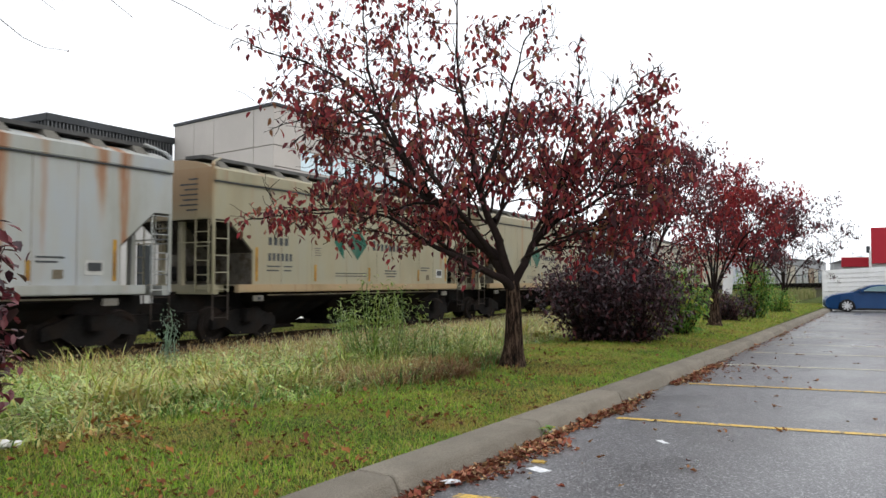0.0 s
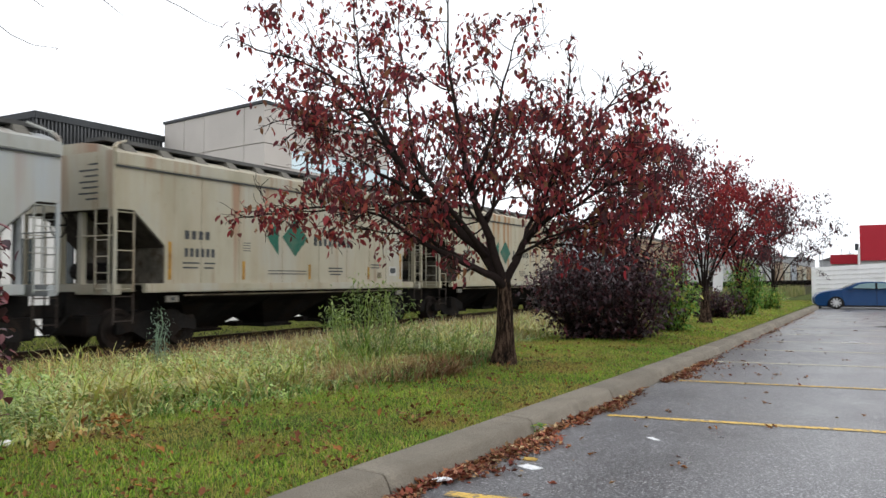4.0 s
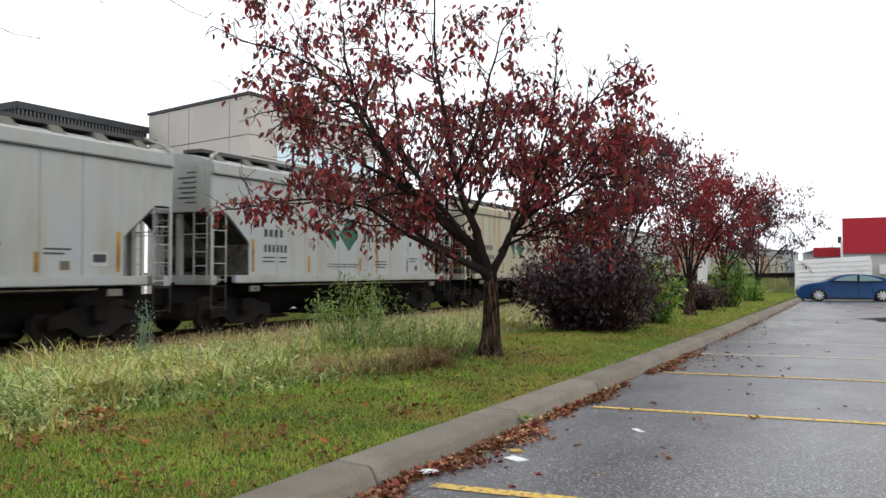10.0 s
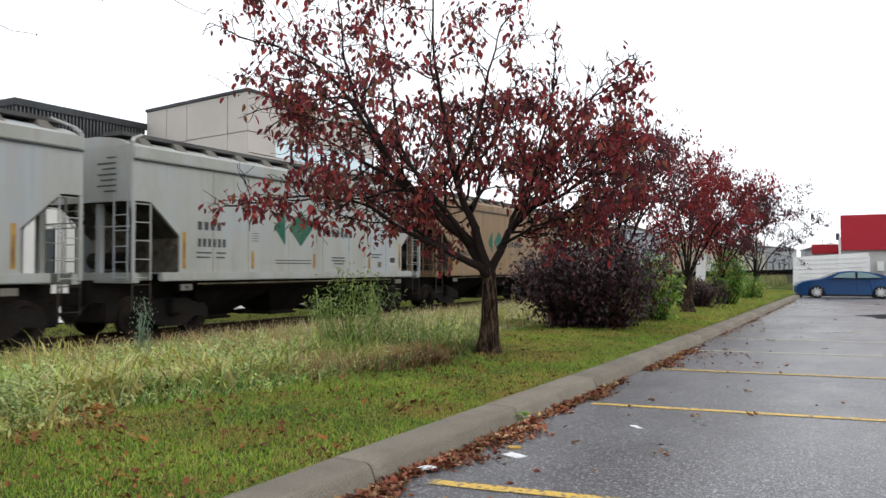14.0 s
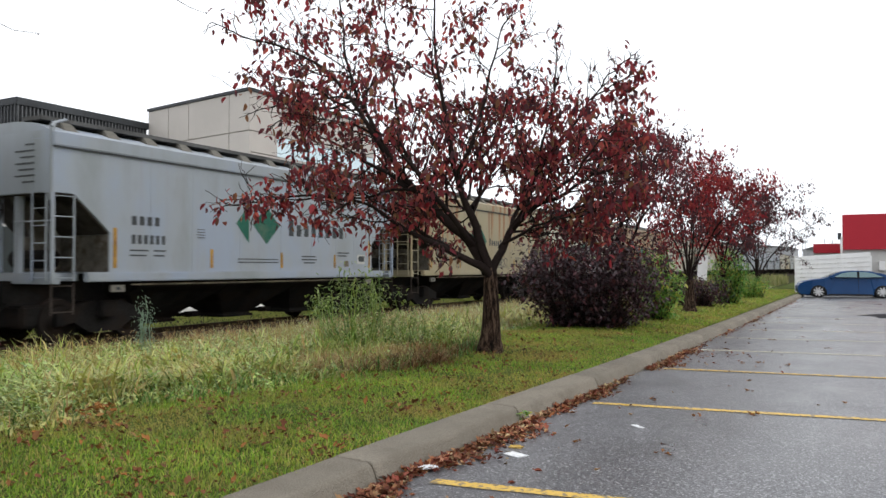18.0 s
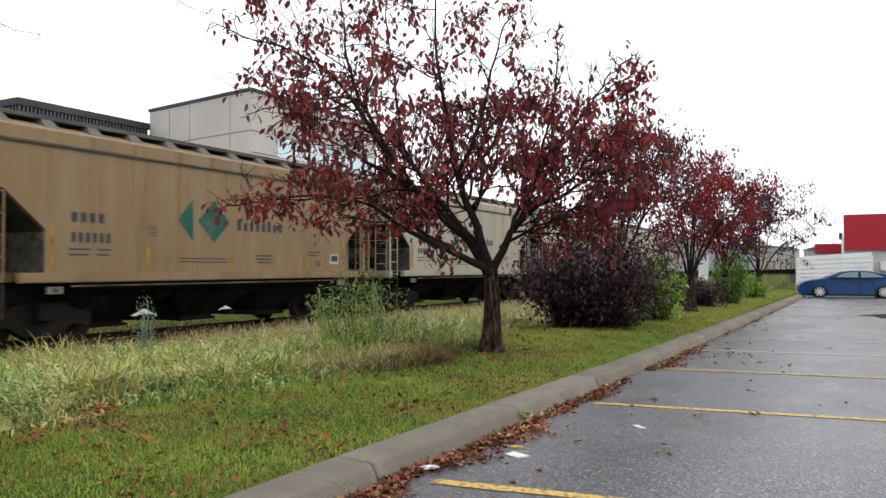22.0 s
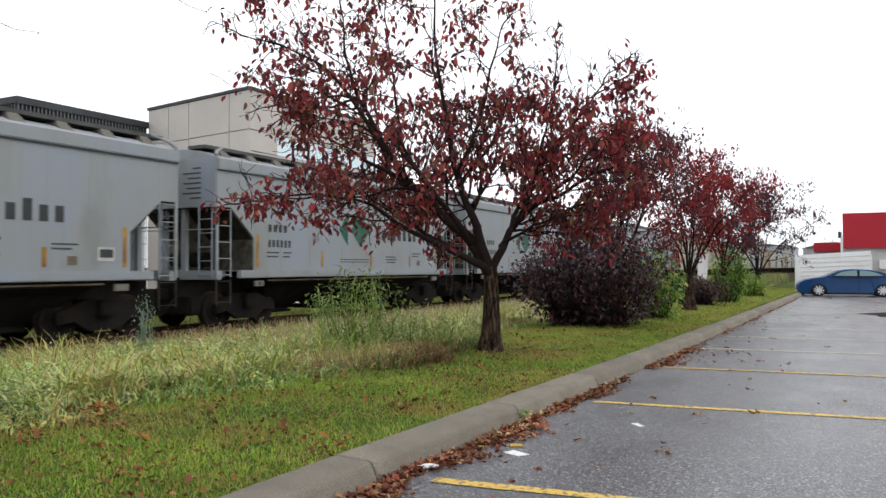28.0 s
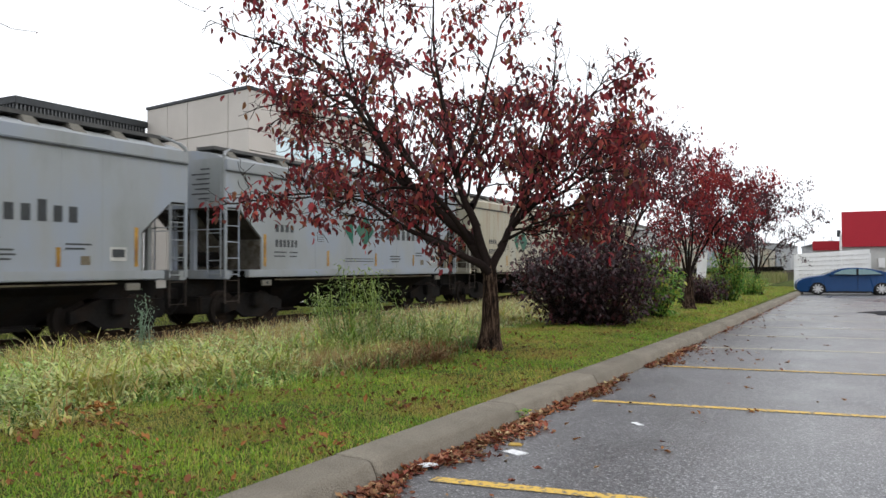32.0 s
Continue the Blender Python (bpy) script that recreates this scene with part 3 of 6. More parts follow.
yard = new("yard", mesh_of("yard", [(-300, 22.3, -0.44), (900, 22.3, -0.44), (900, 400.0, -0.38), (-300, 400.0, -0.38)], [(0, 1, 2, 3)], surface("pale_concrete_yard", (0.5, 0.49, 0.46), 0.85, big=0.2, fine=8)))
tagged(yard, "pale concrete yard beyond the railway", "yard", kind="structure")

# ---- the train: loaded potash hoppers, all of one build, each in its own weathered paint ----
PITCH = 13.9535
PAINT_SETS = {
    "cream": ("cream_paint_light_rust", (0.35, 0.325, 0.25), 0.45, 0.5),
    "khaki": ("khaki_cream_paint", (0.29, 0.265, 0.175), 0.4, 0.55),
    "rusty_cream": ("cream_paint_with_rust_runs", (0.38, 0.35, 0.255), 0.75, 0.5, (0.26, 0.11, 0.03)),
    "streaked": ("pale_paint_with_red_rust_runs", (0.395, 0.38, 0.295), 0.95, 0.35, (0.19, 0.05, 0.022), 1.4),
    "rusty_pale": ("pale_paint_with_orange_rust_runs", (0.365, 0.352, 0.275), 0.7, 0.4, (0.25, 0.11, 0.035)),
    "pale": ("pale_grey_paint", (0.335, 0.348, 0.335), 0.1, 0.25),
    "white": ("bluish_white_paint", (0.40, 0.42, 0.44), 0.28, 0.22),
    "tan": ("tan_brown_paint", (0.225, 0.143, 0.066), 0.62, 0.6, (0.12, 0.048, 0.018)),
    "brown": ("dusty_brown_paint", (0.22, 0.14, 0.07), 0.6, 0.6, (0.11, 0.045, 0.018)),
    "rust_tan": ("rust_stained_tan_paint", (0.29, 0.25, 0.155), 0.95, 0.6, (0.2, 0.072, 0.02), 1.3),
    "grey": ("clean_grey_paint", (0.25, 0.27, 0.288), 0.02, 0.08),
    "blue_grey": ("clean_blue_grey_paint", (0.27, 0.30, 0.335), 0.02, 0.08),
}
PAINTS = {kind: car_paint(*args) for kind, args in PAINT_SETS.items()}
# rust runs of single wagons, counted from the head of the train
RUNS = {
    0: ((2.5, 0.5, 2.0), (2.95, 0.95, 1.3), (3.8, 0.4, 1.5), (5.05, 0.75, 2.6), (5.6, 0.95, 1.2), (-1.5, 0.6, 1.6)),
    1: ((0.1, 0.35, 2.6), (1.95, 0.4, 2.4), (2.8, 0.4, 2.8), (5.05, 0.6, 1.4), (-5.9, 0.5, 2.6)),
    2: ((-1.65, 0.45, 1.6), (0.2, 0.45, 1.6), (2.65, 0.5, 1.4), (4.6, 0.5, 1.5)),
    5: ((-3.05, 0.3, 2.4), (-2.6, 0.5, 1.8), (-1.2, 0.75, 2.7), (-0.75, 0.9, 2.6), (-0.15, 0.9, 1.9), (0.25, 0.8, 1.2), (2.75, 0.95, 1.8), (3.45, 0.95, 1.5), (3.85, 0.9, 1.9)),
    6: ((0.95, 0.45, 3.0), (1.65, 0.5, 3.1), (2.0, 0.6, 1.0), (2.45, 0.5, 3.1), (-3.1, 0.4, 3.1), (-3.7, 0.35, 3.0)),
    7: ((-3.55, 0.5, 2.2), (-2.4, 0.6, 1.8), (1.2, 0.5, 2.0), (4.2, 0.6, 1.6)),
    8: ((-2.8, 0.4, 2.6), (-1.7, 0.5, 2.0), (1.2, 0.3, 2.4)),
    9: ((1.55, 1.0, 0.9), (2.4, 0.55, 2.6)),
    10: ((-3.0, 0.55, 2.2), (-2.5, 0.65, 2.0), (-0.85, 0.6, 2.2), (0.05, 0.6, 1.9), (0.65, 0.65, 2.2), (1.55, 0.5, 1.8), (3.4, 0.4, 2.2)),
    14: ((-2.55, 0.35, 2.2), (-0.95, 0.85, 1.7), (-0.25, 0.6, 2.2), (1.45, 0.5, 1.6), (3.6, 0.5, 1.9)),
    16: ((-5.7, 0.7, 1.8), (-5.0, 0.75, 1.4), (-4.6, 0.95, 1.6), (-3.5, 0.9, 1.4), (-3.1, 0.7, 2.0), (-2.3, 0.85, 1.0), (1.05, 0.8, 2.4), (1.85, 0.8, 2.2), (2.35, 1.0, 1.5), (3.0, 0.8, 2.0), (3.5, 0.85, 2.2), (4.35, 0.8, 2.4), (5.35, 1.0, 0.9)),
    17: ((-2.5, 1.0, 2.4), (-1.7, 1.0, 2.5), (-1.3, 0.7, 3.1), (-0.65, 0.75, 2.8), (0.75, 0.9, 2.4), (1.0, 0.7, 3.0), (1.75, 0.95, 2.3), (3.15, 0.8, 2.6), (3.5, 0.7, 3.0), (4.7, 1.0, 1.7), (5.0, 0.9, 2.2)),
    18: ((-2.45, 0.5, 1.8), (-1.15, 0.6, 1.6), (2.0, 0.5, 1.7)),
    19: ((2.7, 0.4, 2.0), (3.7, 0.4, 2.2), (-1.0, 0.35, 2.4)),
    20: ((-1.55, 0.6, 2.0), (-0.9, 0.9, 1.8), (1.05, 0.95, 1.3), (1.75, 0.65, 2.4), (3.2, 0.9, 2.2), (4.7, 0.8, 1.3)),
    21: ((-2.0, 0.4, 2.2), (1.2, 0.5, 2.0), (3.0, 0.5, 1.8)),
}


def own_paint(k, kind):
    """The paint of one wagon, with the runs that it alone has."""
    if k not in RUNS:
        return PAINTS[kind]
    name, color, rust, grime, *more = PAINT_SETS[kind]
    tint = more[0] if more else (0.23, 0.085, 0.03)
    return car_paint(name, color, rust * 0.4, grime, tint, more[1] if more[1:] else 1.7, RUNS[k])


ORDER = ["cream", "pale", "khaki", "khaki", "pale", "cream", "rusty_cream", "white", "tan", "pale", "pale", "rusty_cream", "pale", "pale", "brown",
         "rusty_pale", "blue_grey", "rust_tan", "streaked", "tan", "cream", "rusty_pale", "rusty_pale", "grey", "grey", "grey", "grey", "grey",
         "cream", "khaki", "pale", "cream", "grey", "tan", "cream", "pale", "khaki", "cream", "grey", "pale"]
LOOKS = {"cream": "cream", "khaki": "khaki-cream", "rusty_cream": "cream, rust-streaked", "streaked": "heavily rust-streaked pale", "pale": "pale grey", "rusty_pale": "rust-streaked pale grey",
         "white": "bluish white", "tan": "tan-brown", "brown": "dusty brown", "rust_tan": "tan, rust-stained", "grey": "clean grey", "blue_grey": "clean blue-grey"}
SILL_TAN = car_paint("dusty_tan_sill_paint", (0.34, 0.24, 0.125), 0.5, 0.5)
SIDE = 1.55


def ladder(x0, x1, y, z0, z1, rungs, across=False):
    bm = bmesh.new()
    p = (lambda u, z: (y, u, z)) if across else (lambda u, z: (u, y, z))
    for u in (x0, x1):
        rod(p(u, z0), p(u, z1), 0.021, bm, 6)
    for k in range(rungs):
        z = z0 + 0.06 + (z1 - z0 - 0.12) * k / (rungs - 1)
        rod(p(x0, z), p(x1, z), 0.013, bm, 5)
    return bm


def blocks(x0, x1, z0, z1, n, gap, y=-SIDE - 0.006, bm=None, rows=None):
    """A row of plain bars the size of lettering."""
    bm = bm or bmesh.new()
    w = (x1 - x0) / n
    for i in range(n):
        hi = z1 if rows is None else z0 + (z1 - z0) * rows[i % len(rows)]
        box(x0 + i * w, x0 + (i + 1) * w - gap, y, y + 0.004, z0, hi, bm=bm)
    return bm


def hopper_car():
    """One hopper, its parts in its own space: x along the train, near side at -y, rail top at z = 0."""
    car = thing("hopper_car", "covered hopper wagon", "train car", Matrix.Identity(4), "hopper cars of the train")
    P = PAINTS["cream"]
    painted = []

    def mine(name, bm, label="", smooth=False):
        ob = part(name, bm, P, car, label, smooth)
        painted.append(ob)
        return ob

    outline = [(-6.34, 3.06), (-5.87, 3.06), (-5.02, 2.32), (-5.02, 1.44), (5.02, 1.44), (5.02, 2.32), (5.87, 3.06), (6.34, 3.06), (6.34, 4.1), (-6.34, 4.1)]
    mine("body", prism(outline, -SIDE, SIDE))
    bm = bmesh.new()
    arc = [(-1.55, 4.22), (-1.3, 4.36), (-0.95, 4.48), (-0.4, 4.55), (0.4, 4.55), (0.95, 4.48), (1.3, 4.36), (1.55, 4.22)]
    a = [bm.verts.new((-6.34, y, z)) for y, z in arc] + [bm.verts.new((-6.34, 1.55, 4.08)), bm.verts.new((-6.34, -1.55, 4.08))]
    b = [bm.verts.new((6.34, v.co.y, v.co.z)) for v in a]
    bm.faces.new(a)
    bm.faces.new(b[::-1])
    for i in range(len(a)):
        j = (i + 1) % len(a)
        bm.faces.new((a[i], a[j], b[j], b[i]))
    mine("roof", bm)
    for i in range(5):
        bm = box(-4.95 + i * 2.1, -3.45 + i * 2.1, -0.28, 0.28, 4.53, 4.63, 0.03)
        part("roof_hatch", bm, BOARD_GREY, car)
    for s in (-1, 1):
        ya, yb = (-SIDE - 0.05, -SIDE + 0.06) if s < 0 else (SIDE - 0.06, SIDE + 0.05)
        mine("top_chord", box(-6.36, 6.36, ya, yb, 3.985, 4.26, 0.02))
        # dark strip standing in for the shadow line beneath the chord
        part("lip", box(-6.34, 6.34, ya + 0.01, yb - 0.01, 3.955, 3.985), INK, car)
        mine("side_sill", box(-5.6, 5.6, ya - (0.045 if s < 0 else 0), yb + (0.045 if s > 0 else 0), 1.275, 1.475, 0.02))
        bo = part("running_board", box(-6.3, 6.3, s * 0.8 - 0.3, s * 0.8 + 0.3, 4.55, 4.635), BOARD_GREY, car, "galvanised roof walkway")
    for s in (-1, 1):
        bm = bmesh.new()
        pts = [(s * 1.42, 4.25), (s * 1.08, 4.57), (s * 0.62, 4.57), (s * 0.9, 4.4)]
        a = [bm.verts.new((-0.2 if k == 0 else -0.11, y, z)) for k, (y, z) in enumerate(pts)]
        b = [bm.verts.new((0.2 if k == 0 else 0.11, y, z)) for k, (y, z) in enumerate(pts)]
        bm.faces.new(a)
        bm.faces.new(b[::-1])
        for i in range(4):
            bm.faces.new((a[i], a[(i + 1) % 4], b[(i + 1) % 4], b[i]))
        first = part("bracket", bm, BRACKET, car)
        first.location.x = -5.75
        for i in range(1, 12):
            o = part("bracket", first.data, BRACKET, car)
            o.location = (-5.75 + i * 1.045, 0, 0)
    for s in (-1, 1):
        e = s * 6.34
        bm = box(min(e, e + s * 0.05), max(e, e + s * 0.05), -1.5, 1.5, 3.06, 4.3)
        mine("end_panel", bm)
        for y in (-1.5, 1.5):
            bm = rod((e, y, 2.9), (e, y, 4.34), 0.045)
            rod((e, y, 4.34), (e - s * 0.12, y * 0.94, 4.46), 0.045, bm)
            rod((e - s * 0.12, y * 0.94, 4.46), (e - s * 0.5, y * 0.82, 4.6), 0.03, bm)
            mine("corner_post", bm)
        for y in (-1.52, 1.52):
            mine("side_ladder", ladder(s * 6.31, s * 5.84, y, 1.3, 3.06, 5), "steel side ladder")
            mine("ladder_post", box(min(s * 6.28, s * 6.36), max(s * 6.28, s * 6.36), y - 0.03, y + 0.03, 1.3, 3.06, 0.008))
            # lower end of the ladder, darker than the painted part above
            part("sill_step", ladder(s * 6.33, s * 5.84, y, 0.62, 1.26, 2), UNDER_BROWN, car, "dark brown step below the sill")
            mine("grab_bar", rod((s * 6.34, y * 0.99, 2.5), (s * 6.34, y * 0.2, 2.5), 0.014))
        mine("end_ladder", ladder(-1.42, -0.98, e + s * 0.04, 1.3, 4.2, 9, True))
        mine("end_platform", box(min(s * 5.0, s * 6.34), max(s * 5.0, s * 6.34), -0.55, 0.55, 1.28, 1.46, 0.01))
        mine("end_beam", box(min(s * 6.14, s * 6.36), max(s * 6.14, s * 6.36), -1.52, 1.52, 1.24, 1.46, 0.01))
        mine("end_post", prism([(s * 6.30, 1.46), (s * 6.18, 1.46), (s * 6.18, 3.06), (s * 6.30, 3.06)], -0.42, -0.28))
        mine("end_post", prism([(s * 6.30, 1.46), (s * 6.18, 1.46), (s * 6.18, 3.06), (s * 6.30, 3.06)], 0.28, 0.42))
        part("slope_rib", prism([(s * 6.2, 3.05), (s * 5.95, 3.05), (s * 5.06, 2.24), (s * 5.06, 1.5), (s * 5.3, 1.5)], -0.06, 0.06), END_DARK, car)
        # sheet over the slope's underside, with the shade painted in
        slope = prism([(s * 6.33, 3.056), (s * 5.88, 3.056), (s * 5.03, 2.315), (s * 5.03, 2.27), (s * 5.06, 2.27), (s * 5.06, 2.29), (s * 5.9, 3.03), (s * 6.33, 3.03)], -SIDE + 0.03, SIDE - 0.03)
        part("slope_sheet", slope, SLOPE_SHADE, car, "slope sheet with the recess shade in its colour")
        part("end_wall", box(min(s * 5.024, s * 5.05), max(s * 5.024, s * 5.05), -SIDE + 0.03, SIDE - 0.03, 1.48, 2.265), END_DARK, car, "dark upright wall under the slope")
        # one dark block for the brake gear and the shade around it
        part("brake_rigging", box(min(s * 5.75, s * 6.45), max(s * 5.75, s * 6.45), -0.75, 0.75, 0.34, 0.8, 0.05), BLACK_STEEL, car)
        part("brake_hose", rod((s * 6.5, -0.35, 0.85), (s * 6.95, -0.3, 0.35), 0.03), BLACK_STEEL, car)
        part("coupler", box(min(s * 6.5, s * 6.99), max(s * 6.5, s * 6.99), -0.13, 0.13, 0.74, 1.02, 0.03), BLACK_STEEL, car)
        bars = bmesh.new()
        for k in range(7):
            ex = e + s * 0.055
            box(min(ex, ex + s * 0.004), max(ex, ex + s * 0.004), -1.05, -1.05 + (0.3, 0.62, 0.45, 0.6, 0.5, 0.62, 0.38)[k], 4.02 - k * 0.125, 4.055 - k * 0.125, bm=bars)
        part("end_lettering", bars, INK, car)
    part("brake_pipe", rod((-4.4, -1.5, 1.2), (4.4, -1.5, 1.2), 0.02), STAIN, car)
    part("air_tank", rod((-5.6, -0.5, 1.75), (-5.6, 0.7, 1.75), 0.2, sides=12), BLACK_STEEL, car)
    bm = bmesh.new()
    bmesh.ops.create_cone(bm, segments=20, cap_ends=False, radius1=0.27, radius2=0.27, depth=0.05, matrix=Matrix.Translation((-6.46, 0.15, 2.75)) @ pose(0, 0, 0, 0, 90))
    rod((-6.46, 0.15, 2.48), (-6.46, 0.15, 3.02), 0.02, bm)
    rod((-6.46, -0.12, 2.75), (-6.46, 0.42, 2.75), 0.02, bm)
    part("brake_wheel", bm, BLACK_STEEL, car)
    part("centre_sill", box(-6.55, 6.55, -0.3, 0.3, 0.75, 1.3), BLACK_STEEL, car)
    for i in range(3):
        cx = 2.78 * (i - 1)
        bm = bmesh.new()
        top = [(-1.38, -1.47), (1.38, -1.47), (1.38, 1.47), (-1.38, 1.47)]
        half = [(-1.36, -1.12), (1.36, -1.12), (1.36, 1.12), (-1.36, 1.12)]
        low = [(-0.52, -0.42), (0.52, -0.42), (0.52, 0.42), (-0.52, 0.42)]
        rows = [[bm.verts.new((cx + x, y, z)) for x, y in q] for q, z in ((top, 1.44), (top, 1.15), (half, 0.98), (low, 0.36), (low, 0.28))]
        for r0, r1 in zip(rows, rows[1:]):
            for k in range(4):
                bm.faces.new((r0[k], r0[(k + 1) % 4], r1[(k + 1) % 4], r1[k]))
        bm.faces.new(rows[0][::-1])
        bm.faces.new(rows[-1])
        hop = part("hopper_bay", bm, BLACK_STEEL, car)
        part("gate_crank", rod((cx + 1.02, -0.62, 0.4), (cx + 1.02, 0.5, 0.34), 0.05, box(cx + 1.2, cx + 1.55, -0.3, -0.1, 0.3, 0.44)), BLACK_STEEL, hop)
        part("outlet_gate", box(cx - 0.58, cx + 0.58, -0.5, 0.5, 0.24, 0.31, 0.01), BLACK_STEEL, hop)
    # lettering, mark and reflectors of the near side
    y = -SIDE - 0.004
    part("half_diamond", prism([(-1.15, 2.70), (-0.68, 3.20), (-0.68, 2.20)], y - 0.003, y), GREEN, car, "green half-diamond mark")
    part("diamond", prism([(-0.53, 2.70), (0.0, 3.21), (0.53, 2.70), (0.0, 2.19)], y - 0.003, y), GREEN, car, "green diamond mark")
    for i, k in enumerate((1.0, 0.72, 0.72, 0.72, 0.72, 0.95, 0.72, 0.72)):
        part("name_bar", blocks(0.82 + i * 0.2275, 0.95 + i * 0.2275, 2.52, 2.52 + 0.3 * k, 1, 0), INK, car)
    for i in range(4):
        part("owner_bar", blocks(-4.45 + i * 0.21, -4.32 + i * 0.21, 2.50, 2.70, 1, 0), INK, car)
    for i in range(6):
        part("number_bar", blocks(-4.45 + i * 0.165, -4.35 + i * 0.165, 2.09, 2.29, 1, 0), INK, car)
    for x0, x1, z in ((-4.5, -4.0, 1.93), (-3.85, -3.5, 1.93), (-4.5, -4.05, 1.82), (-3.85, -3.55, 1.82), (1.5, 2.15, 1.87), (1.5, 2.2, 1.78), (1.6, 2.1, 1.69), (3.15, 3.75, 2.0), (3.15, 3.6, 1.91)):
        part("data_line" if x0 < 0 or x0 > 3 else "mid_data_line", blocks(x0, x1, z, z + 0.035, 1, 0), INK, car)
    for z in (1.70, 1.78):
        part("rule_line", blocks(-1.08, 0.48, z, z + 0.022, 1, 0), INK, car)
    for k in range(4):
        part("stencil_line", blocks(-2.55, -2.3, 2.28 + k * 0.065, 2.298 + k * 0.065, 1, 0), BOARD_GREY, car)
    for x, z0, z1 in ((-4.93, 1.56, 2.42), (-2.04, 1.56, 2.02), (0.58, 1.56, 1.98), (2.95, 1.56, 1.95), (4.83, 1.56, 2.42)):
        part("reflector_strip" if abs(x) > 2.5 else "mid_reflector", box(x, x + 0.095, y - 0.004, y, z0, z1), YELLOW_STRIP, car, "faded yellow reflector")
    part("placard", box(4.2, 4.62, y - 0.005, y, 1.68, 1.98), WHITE_PLATE, car)
    part("placard_print", box(4.25, 4.57, y - 0.009, y - 0.005, 1.76, 1.93), INK, car)
    part("sill_tag", box(-4.98, -4.62, -SIDE - 0.02, -SIDE + 0.05, 1.05, 1.2, 0.01), BRACKET, car)
    part("tag_print", box(-4.85, -4.75, -SIDE - 0.026, -SIDE - 0.02, 1.09, 1.16), INK, car)
    part("sill_tag", box(4.62, 4.98, -SIDE - 0.02, -SIDE + 0.05, 1.05, 1.2, 0.01), BRACKET, car)
    part("graduated_panel", box(3.5, 3.72, y - 0.003, y, 1.6, 1.78), STAIN, car)
    for x in (-3.95, -2.7, -1.08, 0.5, 1.85, 3.05, 4.0):
        part("weld_seam", box(x, x + 0.013, -SIDE - 0.003, -SIDE + 0.01, 1.48, 3.95), STAIN, car)
    # bogies with turning wheelsets
    wheels = []
    # wheelset: axle and both wheels turned as one solid; the web is waved so that its turning shows
    half_prof = [(0.98, 0.0), (0.98, 0.09), (0.86, 0.1), (0.85, 0.15), (0.81, 0.17), (0.79, 0.3), (0.82, 0.37), (0.82, 0.45), (0.70, 0.46), (0.68, 0.485), (0.66, 0.485), (0.66, 0.37), (0.72, 0.3), (0.70, 0.15), (0.66, 0.1), (0.3, 0.085)]
    profile = half_prof + [(-y, r) for y, r in half_prof[::-1]]
    wb = bmesh.new()
    seg = 24
    rings = []
    for y, r in profile:
        rings.append([wb.verts.new((r * math.cos(2 * math.pi * k / seg), y + (0.02 * math.sin(6 * math.pi * k / seg) if 0.12 < r < 0.36 else 0.0), r * math.sin(2 * math.pi * k / seg))) for k in range(seg)] if r > 0 else [wb.verts.new((0, y, 0))])
    for r0, r1 in zip(rings, rings[1:]):
        for k in range(seg):
            j = (k + 1) % seg
            if len(r0) == 1:
                wb.faces.new((r0[0], r1[k], r1[j]))
            elif len(r1) == 1:
                wb.faces.new((r0[k], r1[0], r0[j]))
            else:
                wb.faces.new((r0[k], r1[k], r1[j], r0[j]))
    wheel_mesh = None
    for s in (-1, 1):
        bogie = part("bogie", box(-0.2, 0.2, -1.25, 1.25, 0.5, 0.85, 0.03), BLACK_STEEL, car)
        bogie.location.x = s * 4.75
        for y in (-1.0, 1.0):
            frame_pts = [(-1.12, 0.36), (-1.12, 0.62), (-0.75, 0.74), (-0.42, 0.86), (0.42, 0.86), (0.75, 0.74), (1.12, 0.62), (1.12, 0.36), (0.72, 0.42), (0.36, 0.2), (-0.36, 0.2), (-0.72, 0.42)]
            part("side_frame", prism(frame_pts, y - 0.07, y + 0.07), BLACK_STEEL, bogie)
            sp = bmesh.new()
            for k in (-1, 0, 1):
                rod((k * 0.17, y, 0.3), (k * 0.17, y, 0.6), 0.07, sp, 8)
            part("spring_nest", sp, WHEEL_STEEL, bogie)
        for x in (-0.89, 0.89):
            if wheel_mesh is None:
                w = part("wheelset", wb, WHEEL_STEEL, bogie)
                wheel_mesh = w.data
            else:
                w = part("wheelset", wheel_mesh, WHEEL_STEEL, bogie)
            w.location = (x, 0, 0.455)
    for ob in painted:
        ob.material_slots[0].link = "OBJECT"
        ob.material_slots[0].material = P
    return car


def stroke(points, width, y, bm):
    """A painted line along points in x, z, as flat plates of one width."""
    for (xa, za), (xb, zb) in zip(points, points[1:]):
        d = Vector((xb - xa, zb - za)).normalized() * width / 2
        prism([(xa - d.x - d.y, za - d.y + d.x), (xb + d.x - d.y, zb + d.y + d.x), (xb + d.x + d.y, zb + d.y - d.x), (xa - d.x + d.y, za - d.y - d.x)], y - 0.002, y, bm)
    return bm


def arc_points(x, z, rx, rz, a0, a1, n=9):
    return [(x + rx * math.cos(radians(a0 + (a1 - a0) * k / (n - 1))), z + rz * math.sin(radians(a0 + (a1 - a0) * k / (n - 1)))) for k in range(n)]


